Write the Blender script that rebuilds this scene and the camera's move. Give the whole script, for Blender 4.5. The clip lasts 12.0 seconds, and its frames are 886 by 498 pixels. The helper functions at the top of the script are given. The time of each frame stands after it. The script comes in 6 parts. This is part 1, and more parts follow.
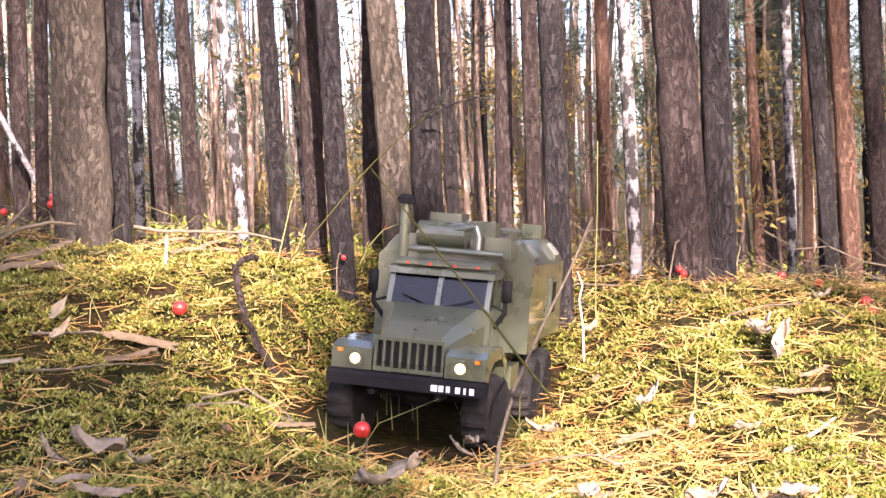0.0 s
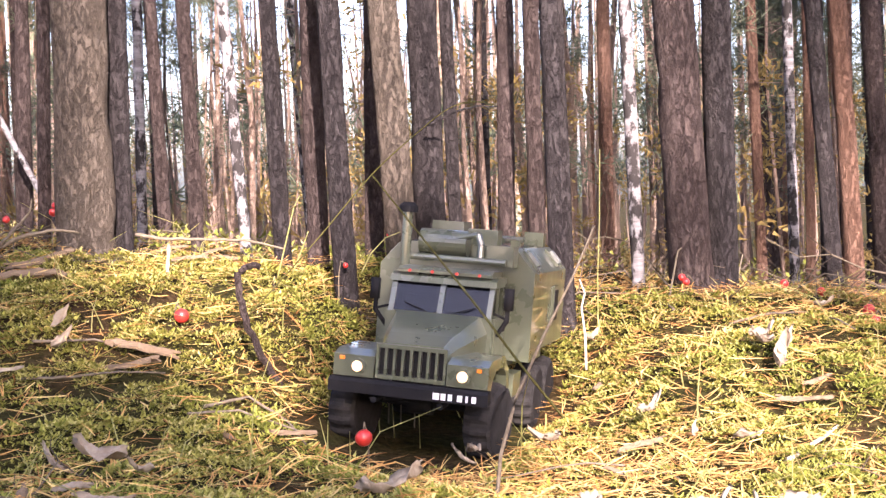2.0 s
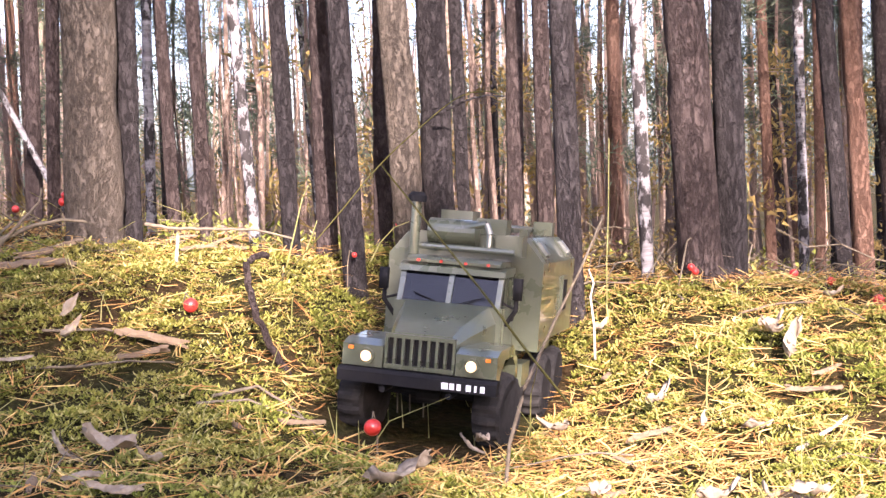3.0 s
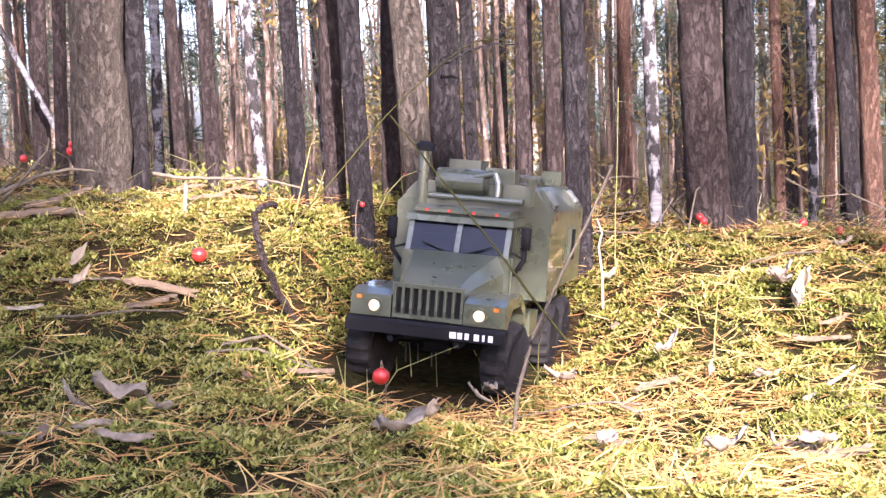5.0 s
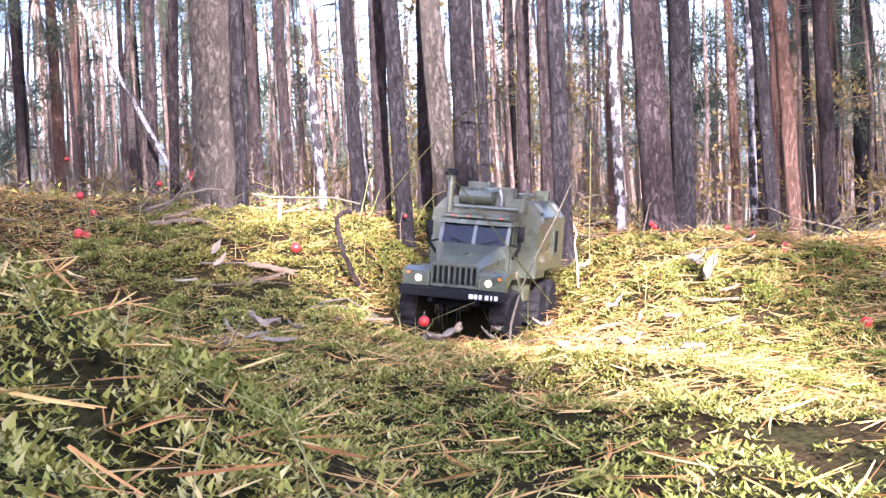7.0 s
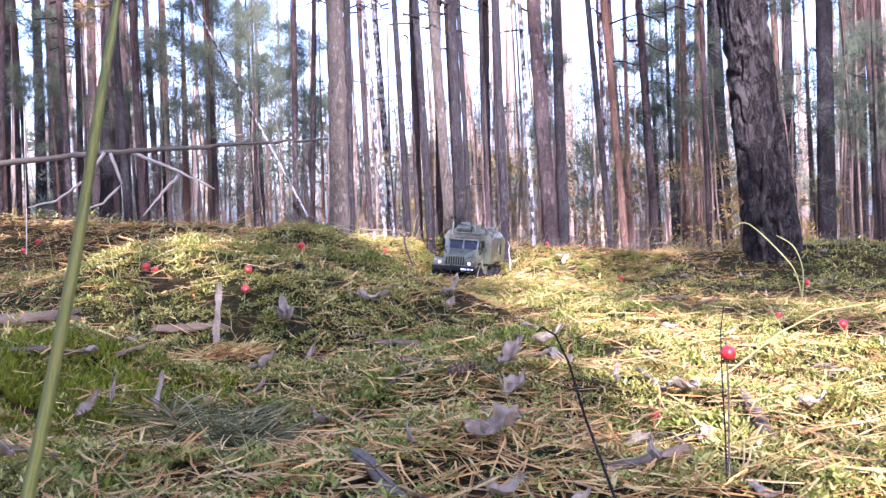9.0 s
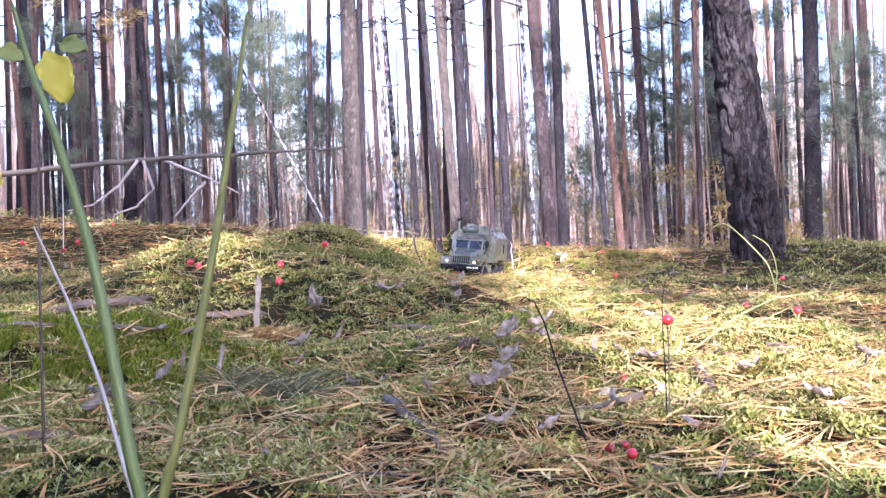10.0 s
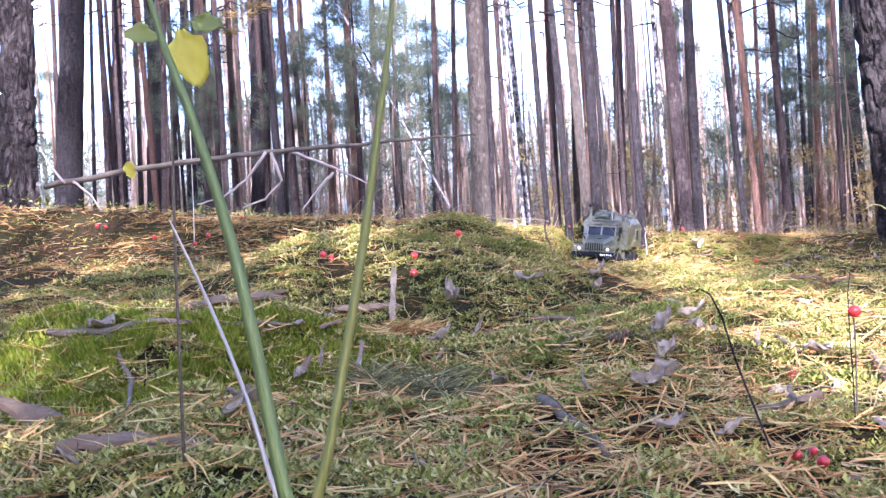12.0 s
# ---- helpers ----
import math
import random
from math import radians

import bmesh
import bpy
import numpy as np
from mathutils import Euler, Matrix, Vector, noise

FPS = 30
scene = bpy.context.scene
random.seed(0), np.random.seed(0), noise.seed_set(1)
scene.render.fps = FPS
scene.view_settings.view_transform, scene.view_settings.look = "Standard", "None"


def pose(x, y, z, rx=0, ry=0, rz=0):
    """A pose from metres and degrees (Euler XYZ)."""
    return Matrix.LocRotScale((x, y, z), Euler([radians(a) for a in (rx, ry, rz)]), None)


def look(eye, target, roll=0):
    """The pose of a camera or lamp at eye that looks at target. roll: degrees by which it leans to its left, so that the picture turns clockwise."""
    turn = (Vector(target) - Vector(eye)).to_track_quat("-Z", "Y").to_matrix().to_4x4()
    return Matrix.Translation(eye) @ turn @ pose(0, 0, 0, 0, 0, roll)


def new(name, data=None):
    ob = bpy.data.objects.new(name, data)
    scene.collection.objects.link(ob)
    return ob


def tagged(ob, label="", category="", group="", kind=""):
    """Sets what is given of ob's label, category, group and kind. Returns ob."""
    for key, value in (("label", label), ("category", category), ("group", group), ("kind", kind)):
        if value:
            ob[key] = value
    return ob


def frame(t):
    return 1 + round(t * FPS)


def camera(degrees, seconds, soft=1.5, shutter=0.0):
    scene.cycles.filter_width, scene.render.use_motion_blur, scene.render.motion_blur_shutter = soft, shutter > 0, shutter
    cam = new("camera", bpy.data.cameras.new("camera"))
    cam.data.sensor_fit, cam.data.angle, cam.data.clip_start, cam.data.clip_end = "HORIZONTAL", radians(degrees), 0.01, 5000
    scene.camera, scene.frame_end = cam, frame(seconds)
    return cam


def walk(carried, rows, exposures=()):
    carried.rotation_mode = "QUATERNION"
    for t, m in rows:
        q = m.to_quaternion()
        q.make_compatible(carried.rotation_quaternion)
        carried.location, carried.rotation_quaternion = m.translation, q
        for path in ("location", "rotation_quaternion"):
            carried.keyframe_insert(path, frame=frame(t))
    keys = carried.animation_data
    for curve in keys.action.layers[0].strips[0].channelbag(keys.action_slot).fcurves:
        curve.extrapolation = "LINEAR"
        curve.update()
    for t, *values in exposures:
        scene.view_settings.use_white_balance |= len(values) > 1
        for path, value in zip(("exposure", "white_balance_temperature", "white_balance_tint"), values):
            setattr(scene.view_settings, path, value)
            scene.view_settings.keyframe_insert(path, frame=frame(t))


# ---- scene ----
# ---- camera and its walk ----
cam = camera(39.0, 12.0, soft=1.4)
PATH = [
    (0, pose(0.0000, -0.0019, 0.2220, 86.482, 2.200, -0.780)),
    (0.5, pose(0.0000, 0.0000, 0.2220, 86.620, 2.200, -0.853)),
    (1, pose(0.0000, -0.0010, 0.2220, 86.697, 2.200, -0.868)),
    (1.5, pose(0.0000, 0.0000, 0.2220, 86.813, 2.200, -0.853)),
    (2, pose(0.0000, -0.0010, 0.2220, 86.846, 2.200, -0.687)),
    (2.5, pose(0.0000, 0.0000, 0.2220, 86.737, 2.200, -0.491)),
    (3, pose(0.0000, 0.0000, 0.2220, 86.384, 2.200, -0.284)),
    (5, pose(0.0000, 0.0010, 0.2220, 84.085, 2.200, 0.092)),
    (5.5, pose(0.0000, 0.0000, 0.2220, 83.805, 2.400, 0.412)),
    (6, pose(0.0000, -0.0430, 0.2220, 83.532, 2.500, 1.007)),
    (6.5, pose(0.0000, -0.2694, 0.2220, 84.681, 2.500, 1.056)),
    (7, pose(0.0000, -0.5514, 0.2220, 85.689, 2.500, 1.017)),
    (7.2, pose(0.0000, -0.7222, 0.2220, 86.156, 2.478, 0.942)),
    (8.8, pose(0.0000, -2.6602, 0.2220, 88.182, 2.300, 0.736)),
    (9, pose(0.0000, -2.8389, 0.2220, 88.235, 2.300, 0.754)),
    (9.5, pose(0.0000, -3.0119, 0.2220, 88.391, 2.300, 0.833)),
    (10, pose(0.0000, -3.1416, 0.2220, 88.363, 2.400, 1.016)),
    (10.5, pose(-0.0088, -3.1500, 0.2220, 88.340, 2.500, 2.284)),
    (11, pose(-0.0175, -3.1333, 0.2220, 88.287, 2.700, 3.627)),
    (11.5, pose(-0.0263, -3.1002, 0.2220, 88.177, 3.200, 5.070)),
    (12, pose(-0.0350, -3.0516, 0.2220, 88.102, 3.500, 6.557)),
]
walk(cam, PATH, [(0.0, 2.48, 6300, 35), (3.2, 2.5, 6050, 35), (5.5, 2.46, 5560, 36), (7.2, 2.76, 5250, 36), (8.8, 2.52, 5050, 40), (10.5, 2.72, 5000, 38), (12.0, 2.66, 4980, 37)])

# ---- daylight: clear low autumn sun from behind the walk ----
SUN_ELEVATION = 27.0
SUN_FROM = 170.0          # compass turn of the sun, counted from +y
world = bpy.data.worlds.new("sky")
scene.world = world
world.use_nodes = True
wn = world.node_tree
sky = wn.nodes.new("ShaderNodeTexSky")
sky.sky_type = "NISHITA"
sky.sun_disc = False
sky.sun_elevation = radians(SUN_ELEVATION)
sky.sun_rotation = radians(SUN_FROM)
sky.air_density, sky.dust_density, sky.ozone_density = 1.0, 3.0, 1.5
wn.links.new(sky.outputs[0], wn.nodes["Background"].inputs[0])
wn.nodes["Background"].inputs[1].default_value = 0.145
sun = new("sun", bpy.data.lights.new("sun", "SUN"))
sun.data.energy, sun.data.angle, sun.data.color = 5.0, radians(0.55), (1.0, 0.9, 0.75)
se, sa = radians(SUN_ELEVATION), radians(SUN_FROM)
sun_at = Vector((math.sin(sa) * math.cos(se), math.cos(sa) * math.cos(se), math.sin(se)))
sun.matrix_world = look(sun_at * 50, (0, 0, 0))


# ---- materials ----
def material(name, rough=0.7, metal=0.0):
    m = bpy.data.materials.new(name)
    m.use_nodes = True
    b = m.node_tree.nodes["Principled BSDF"]
    b.inputs["Roughness"].default_value = rough
    b.inputs["Metallic"].default_value = metal
    if rough > 0.5:
        b.inputs["Specular IOR Level"].default_value = 0.02
    return m, m.node_tree, b


def ramp(nt, stops, source):
    r = nt.nodes.new("ShaderNodeValToRGB")
    while len(r.color_ramp.elements) < len(stops):
        r.color_ramp.elements.new(0.5)
    for e, (p, c) in zip(r.color_ramp.elements, stops):
        e.position, e.color = p, (*c, 1)
    nt.links.new(source, r.inputs[0])
    return r.outputs[0]


def coords(nt, scale=(1, 1, 1), world_space=False):
    if world_space:
        src = nt.nodes.new("ShaderNodeNewGeometry").outputs["Position"]
    else:
        src = nt.nodes.new("ShaderNodeTexCoord").outputs["Object"]
    mp = nt.nodes.new("ShaderNodeMapping")
    mp.inputs["Scale"].default_value = scale
    nt.links.new(src, mp.inputs[0])
    return mp.outputs[0]


def noise_tex(nt, vec, scale, detail=4.0, rough=0.6):
    n = nt.nodes.new("ShaderNodeTexNoise")
    n.inputs["Scale"].default_value, n.inputs["Detail"].default_value, n.inputs["Roughness"].default_value = scale, detail, rough
    nt.links.new(vec, n.inputs["Vector"])
    return n.outputs[0]


def mix(nt, fac, a, b, blend="MIX"):
    m = nt.nodes.new("ShaderNodeMix")
    m.data_type, m.blend_type = "RGBA", blend
    for i, v in ((0, fac), (6, a), (7, b)):
        if isinstance(v, (int, float)):
            m.inputs[i].default_value = v
        elif isinstance(v, tuple):
            m.inputs[i].default_value = (*v, 1)
        else:
            nt.links.new(v, m.inputs[i])
    return m.outputs[2]


def bump(nt, b, height, strength, dist):
    n = nt.nodes.new("ShaderNodeBump")
    n.inputs["Strength"].default_value, n.inputs["Distance"].default_value = strength, dist
    nt.links.new(height, n.inputs["Height"])
    nt.links.new(n.outputs[0], b.inputs["Normal"])


def maprange(nt, v, a, b, c=0.0, d=1.0):
    n = nt.nodes.new("ShaderNodeMapRange")
    for i, x in zip((1, 2, 3, 4), (a, b, c, d)):
        n.inputs[i].default_value = x
    nt.links.new(v, n.inputs[0])
    return n.outputs[0]


def bark(name, deep, mid, pale, upper=None, size=1.0, stretch=0.42, crackle=0.6):
    """Pine bark: flaky upright plates of uneven tone parted by broken dark cracks; upper: the orange bark higher up the stem."""
    m, nt, b = material(name, 0.9)
    vec = coords(nt, (1, 1, stretch))
    nv = nt.nodes.new("ShaderNodeTexNoise")
    nv.inputs["Scale"].default_value, nv.inputs["Detail"].default_value, nv.inputs["Roughness"].default_value = 70 / size, 5, 0.7
    nt.links.new(vec, nv.inputs["Vector"])
    add = nt.nodes.new("ShaderNodeVectorMath")
    add.operation = "MULTIPLY_ADD"
    nt.links.new(nv.outputs["Color"], add.inputs[0])
    add.inputs[1].default_value = (0.038 * size,) * 3
    nt.links.new(vec, add.inputs[2])
    cell, edge = nt.nodes.new("ShaderNodeTexVoronoi"), nt.nodes.new("ShaderNodeTexVoronoi")
    edge.feature = "DISTANCE_TO_EDGE"
    for v in (cell, edge):
        v.inputs["Scale"].default_value = 95 / size
        nt.links.new(add.outputs[0], v.inputs["Vector"])
    tone = nt.nodes.new("ShaderNodeSeparateColor")
    nt.links.new(cell.outputs["Color"], tone.inputs[0])
    fine = noise_tex(nt, coords(nt, (1, 1, 0.55)), 110 / size, 8, 0.75)
    broad = noise_tex(nt, coords(nt, (1, 1, 0.35)), 14, 4, 0.6)
    mixed = nt.nodes.new("ShaderNodeMath")
    mixed.operation = "MULTIPLY_ADD"
    nt.links.new(tone.outputs[0], mixed.inputs[0])
    mixed.inputs[1].default_value = 0.08
    nt.links.new(maprange(nt, fine, 0.28, 0.72, 0.0, 0.62), mixed.inputs[2])
    total = nt.nodes.new("ShaderNodeMath")
    nt.links.new(mixed.outputs[0], total.inputs[0])
    nt.links.new(maprange(nt, broad, 0.3, 0.7, 0.03, 0.38), total.inputs[1])
    col = ramp(nt, [(0.12, deep), (0.45, mid), (0.9, pale)], total.outputs[0])
    crack = nt.nodes.new("ShaderNodeMath")
    crack.operation = "MULTIPLY"
    nt.links.new(maprange(nt, edge.outputs["Distance"], 0.0, 0.1, crackle, 0.0), crack.inputs[0])
    nt.links.new(maprange(nt, fine, 0.4, 0.58), crack.inputs[1])
    col = mix(nt, crack.outputs[0], col, deep)
    lich = noise_tex(nt, coords(nt, (1, 1, 0.7)), 30, 5, 0.7)
    col = mix(nt, maprange(nt, lich, 0.58, 0.74, 0, 0.15), col, (0.16, 0.165, 0.15))
    tint = nt.nodes.new("ShaderNodeObjectInfo").outputs["Random"]
    col = mix(nt, maprange(nt, tint, 0, 1, 0, 0.3), col, deep)
    if upper:
        z = nt.nodes.new("ShaderNodeSeparateXYZ")
        nt.links.new(nt.nodes.new("ShaderNodeTexCoord").outputs["Object"], z.inputs[0])
        col = mix(nt, maprange(nt, z.outputs[2], 0.5, 2.6, 0, 0.8), col, upper)
    nt.links.new(col, b.inputs["Base Color"])
    h = nt.nodes.new("ShaderNodeMath")
    h.operation = "MULTIPLY_ADD"
    nt.links.new(maprange(nt, edge.outputs["Distance"], 0.0, 0.16), h.inputs[0])
    h.inputs[1].default_value = crackle
    nt.links.new(mixed.outputs[0], h.inputs[2])
    bump(nt, b, h.outputs[0], 1.0, 0.008 * size)
    return m


BARK = {
    "dark": bark("bark_dark", (0.013, 0.011, 0.011), (0.042, 0.037, 0.036), (0.085, 0.076, 0.072)),
    "brown": bark("bark_brown", (0.018, 0.014, 0.013), (0.072, 0.055, 0.049), (0.14, 0.11, 0.096), (0.22, 0.13, 0.09)),
    "grey": bark("bark_grey", (0.024, 0.019, 0.016), (0.12, 0.1, 0.077), (0.215, 0.18, 0.138)),
    "orange": bark("bark_orange", (0.055, 0.032, 0.024), (0.18, 0.105, 0.072), (0.26, 0.165, 0.118), (0.31, 0.165, 0.095), 0.8),
    "bark": bark("bark_rough", (0.01, 0.008, 0.007), (0.072, 0.061, 0.054), (0.165, 0.142, 0.123), None, 3.4, 0.45, 0.95),
}


def birch_bark():
    m, nt, b = material("bark_birch", 0.65)
    band = noise_tex(nt, coords(nt, (12, 12, 90)), 1.0, 4, 0.7)
    patch = noise_tex(nt, coords(nt, (60, 60, 34)), 1.0, 5, 0.65)
    col = ramp(nt, [(0.38, (0.27, 0.262, 0.258)), (0.62, (0.13, 0.12, 0.115))], band)
    dark = ramp(nt, [(0.46, (0, 0, 0)), (0.54, (1, 1, 1))], patch)
    col = mix(nt, dark, col, (0.03, 0.027, 0.025))
    nt.links.new(col, b.inputs["Base Color"])
    bump(nt, b, patch, 0.5, 0.004)
    return m


BARK["birch"] = birch_bark()


def island(name, colours, rough=0.7, through_light=0.0, grain=0.0, patch=None):
    """Small loose pieces joined in one mesh, each in a shade of its own."""
    m, nt, b = material(name, rough)
    r = nt.nodes.new("ShaderNodeNewGeometry").outputs["Random Per Island"]
    n = len(colours)
    col = ramp(nt, [(i / max(1, n - 1), c) for i, c in enumerate(colours)], r)
    big = noise_tex(nt, coords(nt, (1, 1, 1), True), 5.0, 3)
    col = mix(nt, maprange(nt, big, 0.35, 0.7, 0, 0.3), col, colours[0])
    if patch:
        where = noise_tex(nt, coords(nt, (1, 1, 1), True), 3.6, 4, 0.6)
        col = mix(nt, maprange(nt, where, 0.46, 0.6, 0, 0.75), col, patch)
    if grain:
        g = noise_tex(nt, coords(nt, (1, 1, 1), True), grain, 4, 0.7)
        col = mix(nt, maprange(nt, g, 0.35, 0.7, 0, 0.6), col, colours[-1])
        bump(nt, b, g, 0.5, 0.002)
    nt.links.new(col, b.inputs["Base Color"])
    if through_light:
        tr = nt.nodes.new("ShaderNodeBsdfTranslucent")
        nt.links.new(col, tr.inputs[0])
        mx = nt.nodes.new("ShaderNodeMixShader")
        mx.inputs[0].default_value = through_light
        nt.links.new(b.outputs[0], mx.inputs[1])
        nt.links.new(tr.outputs[0], mx.inputs[2])
        nt.links.new(mx.outputs[0], nt.nodes["Material Output"].inputs[0])
    return m


MOSS = island("moss_sprigs", [(0.09, 0.09, 0.016), (0.21, 0.205, 0.036), (0.42, 0.38, 0.1), (0.26, 0.26, 0.05), (0.56, 0.48, 0.2)], 0.75, through_light=0.14, patch=(0.15, 0.185, 0.03))
NEEDLE = island("dry_pine_needles", [(0.22, 0.095, 0.03), (0.42, 0.22, 0.075), (0.58, 0.38, 0.12), (0.3, 0.14, 0.04), (0.6, 0.46, 0.17), (0.34, 0.24, 0.1)], 0.75)
FOLIAGE = island("pine_needles_green", [(0.08, 0.098, 0.062), (0.115, 0.132, 0.08), (0.15, 0.165, 0.095), (0.125, 0.14, 0.1)], 0.6, through_light=0.4)
AUTUMN = island("autumn_leaves", [(0.24, 0.17, 0.06), (0.32, 0.22, 0.07), (0.2, 0.17, 0.07)], 0.6, through_light=0.4)
CHIP = island("bark_flakes", [(0.07, 0.046, 0.028), (0.13, 0.09, 0.054), (0.2, 0.155, 0.1), (0.1, 0.064, 0.038)], 0.85, grain=160)
DEADLEAF = island("dead_leaves", [(0.2, 0.16, 0.11), (0.36, 0.315, 0.225), (0.16, 0.11, 0.07), (0.46, 0.41, 0.31)], 0.7, through_light=0.2, grain=70)
TWIG = island("dead_twigs", [(0.06, 0.046, 0.031), (0.12, 0.096, 0.065), (0.19, 0.16, 0.112), (0.045, 0.033, 0.022)], 0.8, grain=220)
DRY_TWIG = island("dry_grey_twigs", [(0.24, 0.19, 0.145), (0.34, 0.285, 0.225), (0.42, 0.36, 0.29)], 0.8, grain=200)
PALE_WOOD = island("pale_dry_wood", [(0.42, 0.36, 0.27), (0.5, 0.44, 0.35)], 0.75, grain=180)
GRASS = island("grass_blades", [(0.16, 0.19, 0.035), (0.23, 0.24, 0.06), (0.4, 0.35, 0.14)], 0.5, through_light=0.35, grain=60)
GREEN_BLADE = island("green_grass_blade", [(0.2, 0.27, 0.06), (0.26, 0.32, 0.085)], 0.4, through_light=0.3, grain=90)
OLIVE_BLADE = island("olive_grass_blade", [(0.085, 0.085, 0.028), (0.12, 0.11, 0.036)], 0.55, through_light=0.2, grain=90)
YELLOW_BLADE = island("yellowing_grass_blade", [(0.27, 0.29, 0.05), (0.35, 0.34, 0.08)], 0.5, through_light=0.35, grain=90)
# bark of the stems behind: haze and sun glow put in as paler, warmer colour
HAZED_BARK = bark("bark_hazed", (0.1, 0.07, 0.053), (0.29, 0.208, 0.155), (0.44, 0.33, 0.25))
VIVID_MOSS = island("vivid_green_moss", [(0.11, 0.15, 0.012), (0.21, 0.25, 0.02), (0.36, 0.37, 0.045)], 0.7, through_light=0.4)
BERRY = island("red_berries", [(0.33, 0.02, 0.014), (0.42, 0.03, 0.02), (0.26, 0.015, 0.012)], 0.32)
YELLOW_LEAF = island("yellow_leaf_blade", [(0.55, 0.5, 0.035), (0.62, 0.55, 0.05)], 0.5, through_light=0.4, grain=50)


def ground_material():
    m, nt, b = material("forest_floor", 0.9)
    p = coords(nt, (1, 1, 1), True)
    big = noise_tex(nt, p, 2.2, 4)
    mid = noise_tex(nt, p, 14, 5, 0.65)
    fine = noise_tex(nt, p, 120, 5, 0.7)
    moss = ramp(nt, [(0.3, (0.01, 0.01, 0.004)), (0.7, (0.05, 0.046, 0.016))], fine)
    litter = ramp(nt, [(0.3, (0.016, 0.01, 0.005)), (0.55, (0.05, 0.031, 0.015)), (0.75, (0.12, 0.076, 0.038))], fine)
    fac = nt.nodes.new("ShaderNodeMath")
    fac.operation = "ADD"
    nt.links.new(big, fac.inputs[0])
    nt.links.new(mid, fac.inputs[1])
    col = mix(nt, maprange(nt, fac.outputs[0], 0.92, 1.2), moss, litter)
    nt.links.new(col, b.inputs["Base Color"])
    bump(nt, b, fine, 0.8, 0.01)
    return m


GROUND = ground_material()


# ---- the lie of the land ----
def smooth(a, b, x):
    u = np.clip((x - a) / (b - a), 0, 1)
    return u * u * (3 - 2 * u)


def lattice(ix, iy, seed):
    n = (np.asarray(ix, dtype=np.int64) * 374761393 + np.asarray(iy, dtype=np.int64) * 668265263 + seed * 974711) & 0xFFFFFFFF
    n = ((n ^ (n >> 13)) * 1274126177) & 0xFFFFFFFF
    return ((n ^ (n >> 16)) & 0xFFFF) / 65535.0


def soft_noise(x, y, seed=0, wrap=0):
    """Smooth noise from 0 to 1; wrap: the period along x."""
    x0, y0 = np.floor(x), np.floor(y)
    fx, fy = x - x0, y - y0
    fx, fy = fx * fx * (3 - 2 * fx), fy * fy * (3 - 2 * fy)
    xa, xb = (x0 % wrap, (x0 + 1) % wrap) if wrap else (x0, x0 + 1)
    a, b = lattice(xa, y0, seed), lattice(xb, y0, seed)
    c, d = lattice(xa, y0 + 1, seed), lattice(xb, y0 + 1, seed)
    return (a + (b - a) * fx) * (1 - fy) + (c + (d - c) * fx) * fy


def land(x, y):
    """Height of the forest floor: a crest behind the truck, a bank on one side, a mossy mound before it."""
    x, y = np.asarray(x, float), np.asarray(y, float)
    rise = 0.108 * smooth(0.85, 1.5, y) - 0.075 * np.maximum(0, np.minimum(y, 14) - 1.6)
    cross = -0.085 * np.clip(x, -0.75, 0.0) - 0.115 * np.clip(x, 0, 0.6) - 0.1 * np.minimum(0, x + 0.75) - 0.03 * np.maximum(0, np.minimum(x, 3.0) - 0.6)
    cross = np.clip(cross, -0.14, 0.5) * (0.6 + 0.4 * smooth(0.4, 2.0, y)) * smooth(-2.4, 0.4, y)
    q = ((x + 0.45) / 0.42) ** 2 + ((y + 0.32) / 0.55) ** 2
    mound = 0.125 * np.exp(-q ** 1.8)
    q = ((x + 0.36) / 0.21) ** 2 + ((y - 0.2) / 0.22) ** 2
    mound = mound + 0.1 * np.exp(-q ** 1.5)
    q = ((x + 0.66) / 0.32) ** 2 + ((y + 1.36) / 0.27) ** 2
    mound = mound + 0.075 * np.exp(-q ** 1.6)
    lumps = (0.034 + 0.025 * smooth(0.2, -0.6, y)) * (soft_noise(x * 5, y * 5, 3) - 0.5) + 0.027 * (soft_noise(x * 13, y * 13, 4) - 0.5) + 0.3 * (soft_noise(x * 0.12 + 9, y * 0.12 + 5, 5) - 0.5) * smooth(4, 12, np.abs(y) + np.abs(x))
    pad = np.exp(-((x - 0.035) / 0.17) ** 4 - ((y - 1.16) / 0.36) ** 4)
    return rise * (1 - 0.97 * pad) + cross + mound + lumps * (1 - 0.85 * pad) - (0.028 + 0.03 * (y - 1.08)) * pad


def mesh_object(name, verts, faces, mat, parent=None, smooth_shade=False):
    me = bpy.data.meshes.new(name)
    me.from_pydata(verts, [], faces)
    me.materials.append(mat)
    if smooth_shade:
        me.polygons.foreach_set("use_smooth", [True] * len(me.polygons))
    me.update()
    ob = new(name, me)
    if parent:
        ob.parent = parent
    return ob


